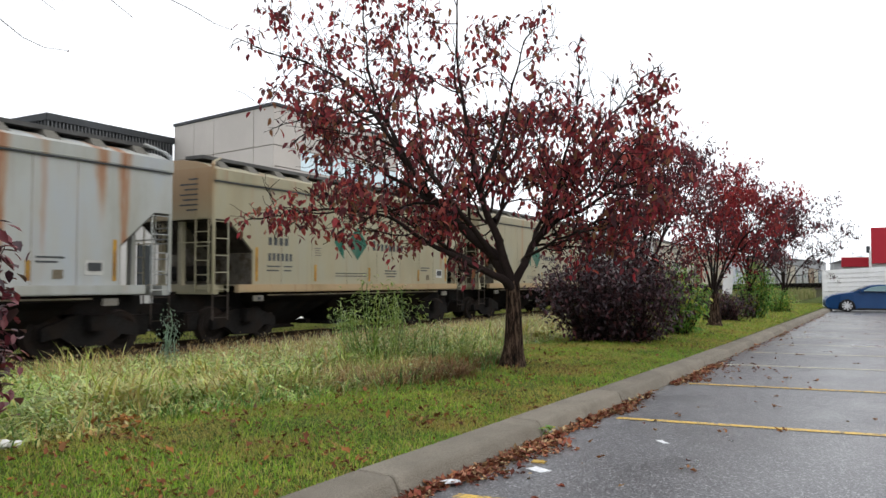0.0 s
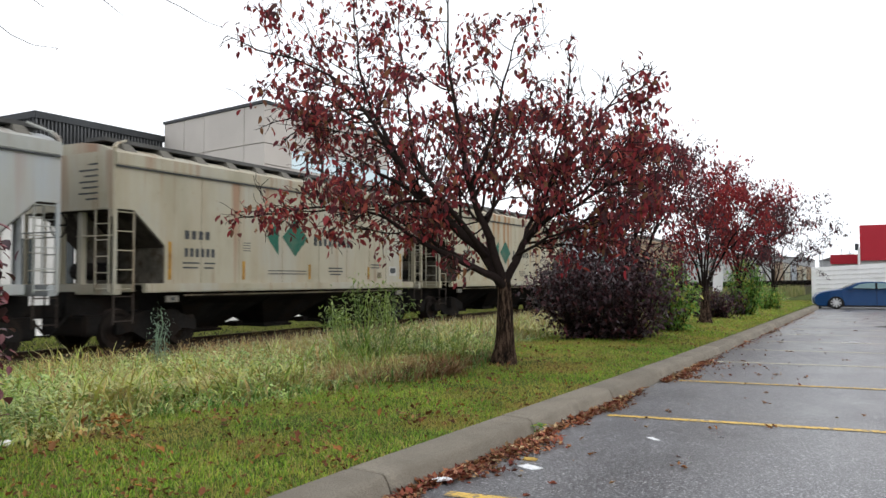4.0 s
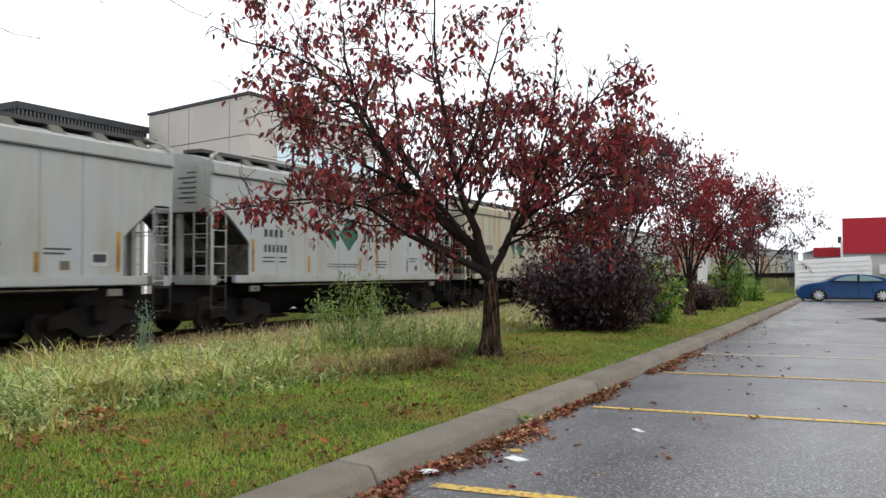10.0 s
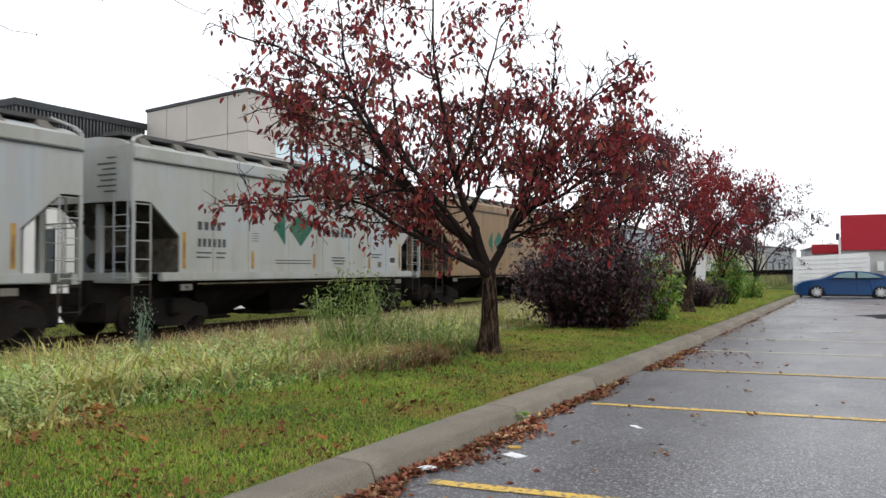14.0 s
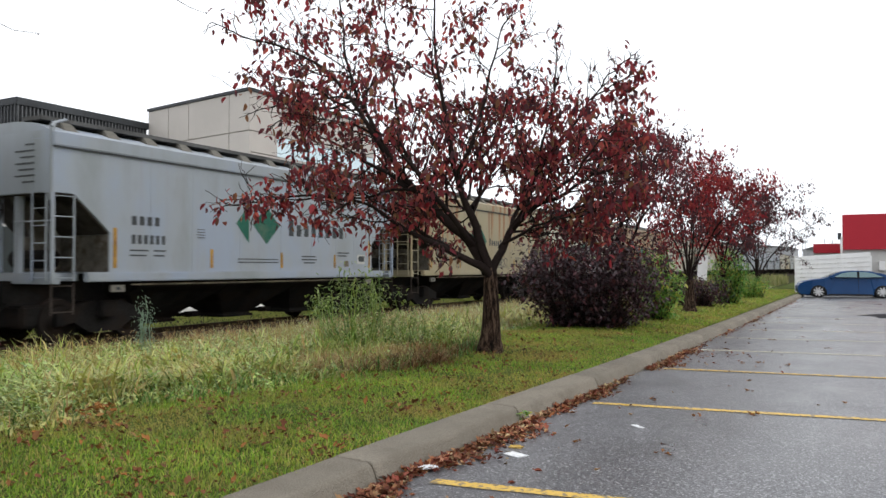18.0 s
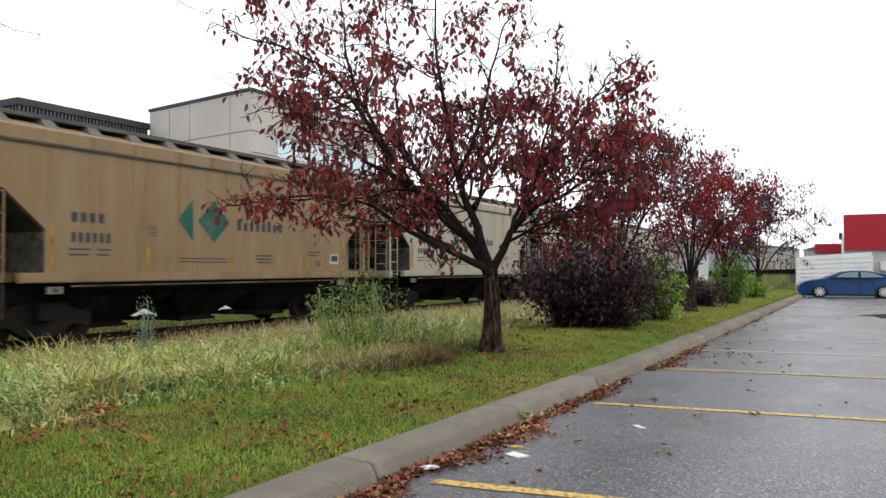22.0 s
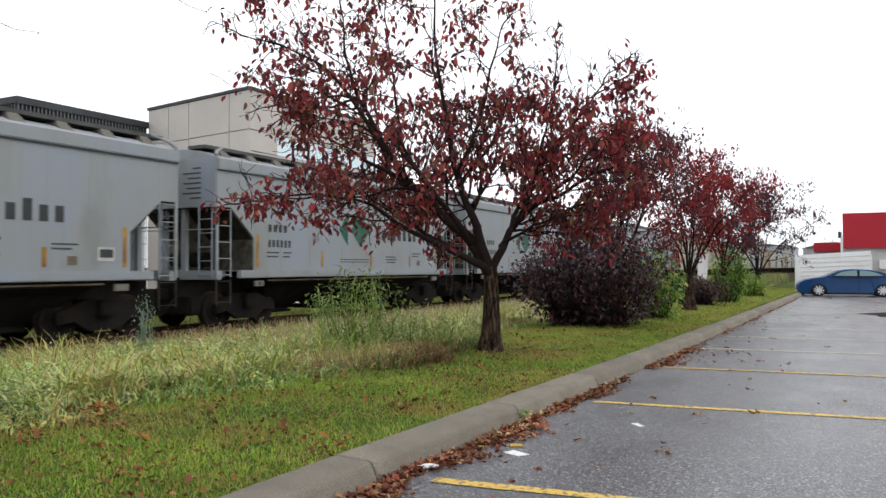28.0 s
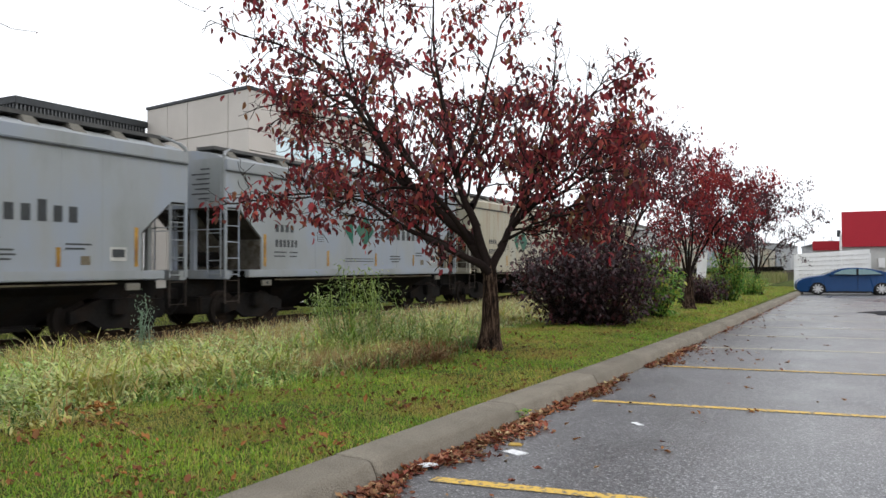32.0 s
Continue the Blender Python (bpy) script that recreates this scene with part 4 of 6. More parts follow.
def graffiti(car):
    """A wide white tag with grey outlines, lime edging and green leaves, sprayed over side and sill."""
    y, sill = -SIDE - 0.006, -SIDE - 0.097
    rng = np.random.default_rng(5)
    leaf, lime = surface("green_spray_paint", (0.035, 0.06, 0.035), 0.7), surface("lime_spray_paint", (0.24, 0.34, 0.07), 0.7)
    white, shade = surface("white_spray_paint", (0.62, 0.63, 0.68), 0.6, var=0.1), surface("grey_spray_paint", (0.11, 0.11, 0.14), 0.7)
    mass = [(-1.22, 1.48), (-1.0, 1.58), (-0.72, 1.82), (-0.62, 2.06), (-0.58, 2.32), (-0.42, 2.28), (-0.34, 2.12), (0.04, 2.1), (0.25, 2.17), (0.5, 2.06), (0.68, 1.97), (0.86, 2.16), (0.98, 2.12), (1.46, 2.1), (1.68, 2.16),
            (1.88, 2.04), (1.99, 2.28), (2.06, 1.98), (2.16, 1.7), (2.45, 1.56), (2.75, 1.48)]
    halo = [(0.7 + (x - 0.7) * 1.07, 1.48 + (z - 1.48) * 1.09) for x, z in mass]
    for k in range(24):
        u = k / 23
        x, z = -1.85 + 4.75 * u + rng.uniform(-0.08, 0.08), 1.56 + 0.68 * math.sin(u * math.pi) ** 0.55 + rng.uniform(-0.08, 0.1)
        r, turn = rng.uniform(0.09, 0.17), rng.uniform(-0.6, 0.6)
        pts = [(x + r * (0.55 * math.cos(a) * math.cos(turn) - math.sin(a) * math.sin(turn)), z + r * (0.55 * math.cos(a) * math.sin(turn) + math.sin(a) * math.cos(turn))) for a in np.arange(0, 6.2, 0.7)]
        part("graffiti_leaf", prism(pts, y - 0.0015 - 0.0003 * (k % 4), y), leaf if k % 4 else lime, car, "sprayed green leaf shape")
    part("graffiti_edge", prism(halo, y - 0.005, y), lime, car, "lime edging of the tag")
    body = prism(mass, y - 0.008, y - 0.003)
    box(-1.3, 2.82, sill - 0.003, sill + 0.004, 1.29, 1.46, bm=body)
    part("graffiti_shape", body, white, car, "white sprayed tag shapes")
    dark, f = bmesh.new(), y - 0.0085
    for line in ([(-0.52, 1.48), (-0.48, 1.8), (-0.34, 2.1), (0.02, 2.08)], [(-0.16, 1.5), (-0.2, 1.76), (-0.05, 2.0), (0.1, 2.1)], arc_points(0.28, 1.83, 0.36, 0.26, 20, 300), [(0.12, 1.8), (0.64, 1.82), (0.7, 1.95)],
                 [(0.72, 1.5), (0.74, 1.75), (0.66, 1.97)], [(0.98, 1.48), (0.98, 1.8), (0.9, 2.1)], [(1.2, 1.48), (1.22, 1.95), (1.42, 2.08)], arc_points(1.68, 1.8, 0.33, 0.3, 80, 300), [(1.9, 2.03), (2.04, 1.75), (2.3, 1.55)]):
        stroke(line, 0.055, f, dark)
    prism(arc_points(0.3, 1.92, 0.13, 0.12, 0, 320, 8), f - 0.002, f, dark)
    prism(arc_points(1.7, 1.82, 0.12, 0.2, 0, 320, 8), f - 0.002, f, dark)
    for x, w in ((-0.5, 0.05), (-0.1, 0.06), (0.62, 0.07), (0.98, 0.05), (1.3, 0.09), (1.62, 0.05), (2.15, 0.05)):
        box(x, x + w, sill - 0.006, sill - 0.003, 1.3, 1.455, bm=dark)
    part("graffiti_outline", dark, shade, car, "grey outlines of the tag")
    # an older grey scrawl beside it
    old = bmesh.new()
    for k in range(4):
        stroke(arc_points(-2.5 + 0.07 * k, 1.8 - 0.03 * k, 0.42 - 0.05 * k, 0.24 - 0.05 * k, 15 + 8 * k, 330 - 10 * k), 0.022, y - 0.002, old)
    stroke([(-2.1, 1.74), (-1.78, 1.86), (-1.86, 1.62), (-2.2, 1.66)], 0.022, y - 0.002, old)
    part("old_scrawl", old, surface("faded_grey_spray_paint", (0.17, 0.165, 0.16), 0.7), car, "faded grey scrawl")


def scrawl(car):
    """Thin dark looping lines low on a rusty side."""
    y = -SIDE - 0.006
    bm = bmesh.new()
    for k in range(4):
        stroke(arc_points(1.0 + 0.34 * k, 1.78 + 0.05 * (k % 2), 0.16, 0.17, 30, 300), 0.03, y, bm)
        stroke([(1.14 + 0.34 * k, 1.62), (1.16 + 0.34 * k, 1.98)], 0.03, y, bm)
    stroke([(0.75, 1.58), (2.3, 1.6)], 0.022, y, bm)
    for k in range(3):
        stroke([(-2.9 + 0.2 * k, 1.55), (-2.8 + 0.12 * k, 1.85), (-2.72, 2.05)], 0.02, y, bm)
    stroke(arc_points(-2.7, 1.74, 0.3, 0.16, -170, 170), 0.02, y, bm)
    part("scrawl", bm, surface("dark_grey_spray_line", (0.1, 0.095, 0.085), 0.7), car, "thin dark sprayed scrawl")


def shift_of(t):
    """How far the train has come along the track by t seconds, in metres."""
    return -13.9 * (0.796375 * t + 0.00041040660 * t * t - 2.73648166e-5 * t ** 3)


def home_of(k):
    return 13.9 * -0.0447945 + PITCH * k + 6.34


CARS = []


def train():
    proto = hopper_car()
    for i, kind in enumerate(ORDER):
        k = i - 1
        car = proto if i == 0 else copy_thing(proto, Matrix.Identity(4))
        paint = own_paint(k, kind)
        for o in car.children:
            if o.material_slots and o.material_slots[0].link == "OBJECT":
                o.material_slots[0].material = paint
            word = o.name.split(".")[0]
            if word == "name_bar" and "grey" in kind:
                o.scale, o.location = (1.49, 1, 1.5), (-0.37, 0, -1.33)
            elif word == "side_sill" and kind == "khaki":
                o.material_slots[0].material = SILL_TAN
            elif word == "weld_seam" and "grey" in kind:
                o.material_slots[0].link = "OBJECT"
                o.material_slots[0].material = paint
            elif word in ("half_diamond", "diamond", "name_bar", "rule_line", "mid_reflector", "mid_data_line"):
                o.location = (-0.08 if "grey" in kind else -0.54, 0, 0)
        car["label"] = LOOKS[kind] + " hopper wagon with green diamond mark" + (" and graffiti" if k == 17 else "")
        car.matrix_basis = pose(home_of(k), TRACK_Y, RAIL_Z)
        if k == 17:
            graffiti(car)
        elif k == 16:
            scrawl(car)
        CARS.append((k, car))


train()


# ---- buildings beyond the railway ----
def beige_building():
    root = thing("beige_building", "beige panelled office building with dark roof coping", "building")
    corner, join = Vector((28.75, 26.0)), Vector((30.10, 34.56))
    top, east = 9.95, 40.0
    core = bmesh.new()
    pts = [(corner.x + 0.12, corner.y + 0.12), (east - 0.1, corner.y + 0.12), (east - 0.1, 34.6), (join.x + 0.6, 34.6), (join.x + 0.12, join.y)]
    a = [core.verts.new((x, y, -0.5)) for x, y in pts]
    b = [core.verts.new((x, y, top - 0.05)) for x, y in pts]
    core.faces.new(b)
    for i in range(5):
        core.faces.new((a[i], a[(i + 1) % 5], b[(i + 1) % 5], b[i]))
    part("core_wall", core, BEIGE_WALL, root)

    def panel(p, q, z0, z1, name="wall_panel", mat=BEIGE_WALL, deep=0.12, out=0.0):
        d = (q - p).normalized()
        nrm = Vector((d.y, -d.x))
        bm = bmesh.new()
        g = 0.025
        p2, q2 = p + d * g, q - d * g
        lo = [(p2 + nrm * out), (q2 + nrm * out), (q2 - nrm * deep), (p2 - nrm * deep)]
        va = [bm.verts.new((*v, z0 + g)) for v in lo]
        vb = [bm.verts.new((*v, z1 - g)) for v in lo]
        bm.faces.new(va[::-1])
        bm.faces.new(vb)
        for i in range(4):
            bm.faces.new((va[i], va[(i + 1) % 4], vb[(i + 1) % 4], vb[i]))
        return part(name, bm, mat, root)

    span = corner - join
    cuts = [0.0, 0.22, 0.43, 0.82, 1.0]
    for u, w in zip(cuts, cuts[1:]):
        for z0, z1 in ((-0.4, 4.0), (4.0, 8.0), (8.0, top)):
            panel(join + span * u, join + span * w, z0, z1)
    d = Vector((1, 0))
    for i in range(4):
        p, q = corner + d * (i * 2.81), corner + d * ((i + 1) * 2.81)
        for z0, z1 in ((-0.4, 3.2), (3.2, 6.95), (8.0, top)):
            panel(p, q, z0, z1)
    panel(corner, corner + d * 2.1, 6.95, 8.0)
    w0 = corner + d * 2.1
    for i in range(7):
        p, q = w0 + d * (i * 1.3), w0 + d * ((i + 1) * 1.3)
        panel(p, q, 6.95, 8.0, "window_pane", MIRROR_GLASS, 0.1, -0.06)
        panel(q - d * 0.04, q + d * 0.06, 6.9, 8.05, "mullion", DARK_METAL, 0.1, 0.0)
    for p, q in ((join, corner), (corner, Vector((east, corner.y)))):
        d2 = (q - p).normalized()
        panel(p - d2 * 0.05, q + d2 * 0.08, top - 0.02, top + 0.17, "roof_coping", DARK_METAL, 0.35, 0.07)


beige_building()


def dark_building():
    root = thing("grey_clad_building", "dark grey metal-clad building with white ground floor", "building")
    x0, x1, y, top = 22.5, 30.0, 34.56, 9.3
    part("lower_wall", box(x0 - 14, x1, y + 0.1, y + 12, -0.5, 7.4), LIGHT_WALL, root)
    part("upper_wall", box(x0, x1 + 0.1, y + 0.15, y + 12, 7.4, top - 0.05), DARK_METAL, root)
    part("roof_coping", box(x0 - 0.1, x1 + 0.1, y - 0.08, y + 12.1, top - 0.35, top, 0.02), DARK_METAL, root)
    part("roof_coping", box(x0 - 14, x0 - 0.1, y - 0.02, y + 12, 7.35, 7.6, 0.02), DARK_METAL, root)
    part("backing", box(x0, x1, y + 0.06, y + 0.15, 7.4, top - 0.35), surface("charcoal_backing", (0.03, 0.032, 0.035), 0.8), root)
    rib = None
    grey_rib = surface("grey_metal_rib", (0.11, 0.115, 0.12), 0.55, 0.4)
    for i in range(38):
        if rib is None:
            rib = part("cladding_rib", box(0, 0.075, y - 0.02, y + 0.07, 7.4, top - 0.35), grey_rib, root)
            rib.location.x = x0
        else:
            o = new("cladding_rib", rib.data)
            o.parent, o.location = root, (x0 + i * 0.2, 0, 0)
    side = None
    for i in range(40):
        if side is None:
            side = part("cladding_rib", box(x0 - 0.06, x0 + 0.03, 0, 0.075, 7.4, top - 0.35), grey_rib, root)
            side.location.y = y + 0.1
        else:
            o = new("cladding_rib", side.data)
            o.parent, o.location = root, (0, y + 0.1 + i * 0.25, 0)
    for i in range(9):
        xx = x0 - 11 + i * 2.05
        part("window_pane", box(xx, xx + 0.75, y + 0.03, y + 0.12, 0.6, 3.2), GLASS, root)
        fr = box(xx - 0.07, xx, y + 0.0, y + 0.12, 0.5, 3.3)
        box(xx + 0.75, xx + 0.82, y, y + 0.12, 0.5, 3.3, bm=fr)
        part("window_frame", fr, DARK_METAL, root)


dark_building()


def red_store():
    root = thing("red_fronted_store", "pale store building with a broad red fascia", "building")
    x = 46.6
    part("wall", box(x, x + 14, -30, 0.55, -0.3, 2.3), GREY_WALL, root)
    part("red_fascia", box(x - 0.25, x + 14, -30, 0.58, 2.2, 4.07, 0.02), RED_PANEL, root, "plain red fascia box")
    part("low_wall", box(x + 3, x + 12, 0.6, 2.1, -0.3, 2.1), GREY_WALL, root)
    part("low_fascia", box(x + 2.8, x + 12, 0.6, 2.12, 2.08, 2.62, 0.02), RED_PANEL, root)
    part("drainpipe", rod((x - 0.3, 0.63, -0.25), (x - 0.3, 0.63, 2.9), 0.06), WHITE_SIDING, root)
    pm = rod((x - 0.28, 0.72, 2.75), (x - 0.28, 0.72, 3.1), 0.09)
    part("wall_lamp", pm, DARK_METAL, root)
    part("meter_box", box(x - 0.5, x, -1.4, -1.1, 1.1, 1.6, 0.02), WHITE_SIDING, root)
    part("door", box(x - 0.05, x, -4.2, -3.2, -0.2, 1.9), DARK_METAL, root)


red_store()


def white_enclosure():
    root = thing("white_fence", "white horizontally sided enclosure wall behind the car", "fence")
    x = 45.1
    n = 9
    for i in range(n):
        z0, z1 = -0.16 + i * 0.224, -0.16 + (i + 1) * 0.224 - 0.012
        bm = box(x, x + 0.06, -0.7, 2.8, z0, z1)
        for v in bm.verts:
            if v.co.x < x + 0.01 and v.co.z > (z0 + z1) / 2:
                v.co.x += 0.035
            v.co.z *= 1 + 0.11 * (1.0 - (v.co.y + 0.68) / 3.4)
        part("siding_board", bm, WHITE_SIDING, root)
    for y in (-0.72, 1.0, 2.8):
        part("fence_post", box(x + 0.05, x + 0.14, y - 0.04, y + 0.05, -0.25, 1.86), WHITE_SIDING, root)
    part("side_wall", box(x + 0.06, x + 2.4, 2.74, 2.8, -0.2, 1.84), WHITE_SIDING, root)


white_enclosure()


# ---- the parked car ----
def blue_car():
    """A blue four-door saloon, nose towards the kerb. Its own space: x forward from the rear axle's middle, z up."""
    car = thing("blue_car", "blue four-door saloon parked nose to the kerb", "car", pose(41.7, -0.99, -0.163, 0, 0, 98) @ Matrix.Diagonal((1, 1, 0.94, 1)))
    hw = 0.87
    top = [(-0.98, 0.62), (-0.98, 0.86), (-0.86, 1.0), (-0.45, 1.05), (0.1, 1.23), (0.55, 1.335), (1.05, 1.36), (1.35, 1.35), (1.72, 1.29), (2.1, 1.12), (2.42, 0.97), (2.9, 0.9), (3.25, 0.82), (3.46, 0.72), (3.55, 0.56), (3.55, 0.3)]
    low = [(3.4, 0.16), (3.04, 0.16), (3.0, 0.4), (2.88, 0.57), (2.67, 0.64), (2.46, 0.57), (2.34, 0.4), (2.3, 0.15), (0.37, 0.15), (0.33, 0.4), (0.21, 0.57), (0, 0.64), (-0.21, 0.57), (-0.33, 0.4), (-0.37, 0.18), (-0.85, 0.22)]
    bm = bmesh.new()
    prof = top + low
    rings = []
    for y in (-hw, -hw * 0.97, hw * 0.97, hw):
        ring = []
        for x, z in prof:
            inset = 0.0
            if z > 0.95:
                inset = (z - 0.95) * 0.42
            yy = y
            yy = (abs(y) - inset) * (1 if y > 0 else -1)
            if abs(y) == hw:
                zz = 0.55 + (z - 0.55) * 0.96
            else:
                zz = z
            if x > 3.0 or x < -0.6:
                yy *= 0.93 if x < 3.4 else 0.84
            ring.append(bm.verts.new((x, yy, zz)))
        rings.append(ring)
    for r0, r1 in zip(rings, rings[1:]):
        for i in range(len(prof)):
            j = (i + 1) % len(prof)
            bm.faces.new((r0[i], r0[j], r1[j], r1[i])).smooth = True
    bm.faces.new(rings[0])
    bm.faces.new(rings[-1][::-1])
    bmesh.ops.triangulate(bm, faces=[f for f in bm.faces if len(f.verts) > 4])
    part("body", bm, CAR_BLUE, car)
    # low black underbody block that also gives the shadow beneath the car
    part("underbody", box(-0.7, 3.2, -0.68, 0.68, 0.1, 0.4), RUBBER, car)
    for s in (-1, 1):
        part("sill_trim", box(0.42, 2.26, s * 0.86 - 0.02, s * 0.86 + 0.02, 0.11, 0.2), RUBBER, car)
        part("door_gap", box(0.98, 0.995, s * 0.871 - 0.004, s * 0.871 + 0.004, 0.25, 0.95), RUBBER, car)
        part("window_trim", box(-0.1, 2.1, s * 0.866 - 0.012, s * 0.866 + 0.012, 0.985, 1.015), RUBBER, car)
        part("pillar", box(0.95, 1.02, s * 0.785 - 0.06, s * 0.785 + 0.06, 1.02, 1.3), RUBBER, car)
    for s in (-1, 1):
        for pts in ([(-0.02, 1.04), (0.3, 1.2), (0.6, 1.275), (0.95, 1.3), (0.95, 1.02)], [(1.04, 1.02), (1.04, 1.3), (1.35, 1.29), (1.66, 1.23), (2.02, 1.04)]):
            g = bmesh.new()
            vs = [g.verts.new((x, s * (hw + 0.004 - max(0, (z - 0.95)) * 0.42), z)) for x, z in pts]
            back = [g.verts.new((v.co.x, v.co.y - s * 0.02, v.co.z)) for v in vs]
            g.faces.new(vs)
            g.faces.new(back[::-1])
            for i in range(len(vs)):
                g.faces.new((vs[i], vs[(i + 1) % len(vs)], back[(i + 1) % len(vs)], back[i]))
            part("side_window", g, CAR_GLASS, car)
        part("wing_mirror", box(1.98, 2.15, s * 0.9 - 0.09, s * 0.9 + 0.09, 0.96, 1.09, 0.03), CAR_BLUE, car)
        part("headlight", box(3.12, 3.46, s * 0.62 - 0.13, s * 0.62 + 0.13, 0.66, 0.78, 0.04), WHITE_PLATE, car)
        part("tail_light", box(-0.99, -0.85, s * 0.68 - 0.14, s * 0.68 + 0.14, 0.74, 0.9, 0.03), RED_PANEL, car)
        for k, x in enumerate((0.85, 1.75)):
            part("door_handle", box(x - 0.32, x - 0.16, s * 0.88 - 0.015, s * 0.88 + 0.015, 0.87, 0.9), CAR_BLUE, car)
        for x in (0.0, 2.67):
            t = bmesh.new()
            bmesh.ops.create_cone(t, segments=28, cap_ends=True, radius1=0.315, radius2=0.315, depth=0.2, matrix=Matrix.Translation((x, s * 0.77, 0.315)) @ pose(0, 0, 0, 90))
            tyre = part("tyre", t, RUBBER, car)
            r = bmesh.new()
            bmesh.ops.create_cone(r, segments=24, cap_ends=True, radius1=0.06, radius2=0.06, depth=0.04, matrix=Matrix.Translation((x, s * 0.88, 0.315)) @ pose(0, 0, 0, 90))
            bmesh.ops.create_cone(r, segments=28, cap_ends=False, radius1=0.235, radius2=0.235, depth=0.05, matrix=Matrix.Translation((x, s * 0.875, 0.315)) @ pose(0, 0, 0, 90))
            for a in range(9):
                th = a * 2 * math.pi / 9 + 0.3
                m = Matrix.Translation((x, s * 0.878, 0.315)) @ Matrix.Rotation(th, 4, "Y") @ Matrix.Translation((0.11, 0, 0)) @ Matrix.Diagonal((0.23, 0.03, 0.06, 1))
                bmesh.ops.create_cube(r, size=1.0, matrix=m)
            part("rim", r, ALLOY, tyre)
    for pts in ([(1.74, 1.285), (2.34, 1.01)], [(-0.4, 1.065), (0.08, 1.225)]):
        (xa, za), (xb, zb) = pts
        g = bmesh.new()
        w = 0.6
        up = 0.012
        vs = [g.verts.new(p) for p in ((xa, -w, za + up), (xa, w, za + up), (xb, w + 0.08, zb + up), (xb, -w - 0.08, zb + up))]
        g.faces.new(vs)
        bmesh.ops.solidify(g, geom=g.faces[:], thickness=0.01)
        part("windscreen", g, CAR_GLASS, car)


blue_car()


# ---- trees and shrubs ----
class Wood:
    """Tapering tubes gathered into one mesh."""

    def __init__(self):
        self.v, self.f, self.n = [], [], 0

    def tube(self, pts, radii, sides=6):
        pts = np.asarray(pts, dtype=float)
        d = np.gradient(pts, axis=0)
        d /= np.linalg.norm(d, axis=1)[:, None] + 1e-9
        ref = np.array([0.31, 0.92, 0.21])
        u = np.cross(d, ref)
        u /= np.linalg.norm(u, axis=1)[:, None] + 1e-9
        w = np.cross(d, u)
        a = np.arange(sides) * 2 * np.pi / sides
        ring = u[:, None, :] * np.cos(a)[None, :, None] + w[:, None, :] * np.sin(a)[None, :, None]
        vs = pts[:, None, :] + ring * np.asarray(radii)[:, None, None]
        self.v.append(vs.reshape(-1, 3))
        m = len(pts)
        i, j = np.meshgrid(np.arange(m - 1), np.arange(sides), indexing="ij")
        k = (j + 1) % sides
        self.f.append((np.stack([i * sides + j, i * sides + k, (i + 1) * sides + k, (i + 1) * sides + j], -1) + self.n).reshape(-1, 4))
        self.n += m * sides

    def mesh(self, name, mat):
        return mesh_of(name, np.concatenate(self.v), np.concatenate(self.f), mat, True)


def grow(wood, rng, start, way, length, radius, depth, spots, droop=0.0, spread=0.8):
    """A wandering branch with side branches; the leaf places go to spots."""
    n = 7
    p = np.array(start, dtype=float)
    d = np.array(way, dtype=float)
    d /= np.linalg.norm(d)
    pts = [p.copy()]
    dirs = [d.copy()]
    for i in range(n):
        d = d + rng.normal(0, 0.19, 3) + np.array([0, 0, 0.03 - droop])
        d /= np.linalg.norm(d)
        p = p + d * length / n
        pts.append(p.copy())
        dirs.append(d.copy())
    wood.tube(pts, np.linspace(radius, max(0.003, radius * 0.35), n + 1), 5 if radius < 0.02 else 7)
    if depth <= 0:
        for i in range(1, n + 1):
            spots.append((pts[i], dirs[i]))
        return
    kids = 5 if depth > 1 else 6
    for k in range(kids):
        i = int(rng.integers(2, n + 1))
        side = rng.normal(0, 1, 3)
        side -= dirs[i] * (side @ dirs[i])
        side /= np.linalg.norm(side) + 1e-9
        w = dirs[i] * rng.uniform(0.5, 0.9) + side * spread
        grow(wood, rng, pts[i], w, length * rng.uniform(0.42, 0.68), radius * 0.5, depth - 1, spots, droop, spread)


def leaf_mesh(name, rng, spots, per, size, mat, hang=0.6, jitter=0.07, slim=1.0, bunch=1.0):
    base = np.array([s[0] for s in spots])
    base = base[rng.uniform(0, 1, len(base)) < bunch]
    base = np.repeat(base, max(1, round(per / bunch)), axis=0)
    n = len(base)
    base = base + rng.normal(0, jitter, (n, 3))
    turns = random_turns(rng, n, tilt=(hang - 0.55, hang + 0.9), roll=(-0.8, 0.8))
    # the template lies along x; the tilt about y lets the tip hang
    v, f = scatter(LEAF * np.array([1, slim, 1]), LEAF_TRIS, base, turns, rng.uniform(size * 0.65, size * 1.25, n))
    return mesh_of(name, v, f, mat)


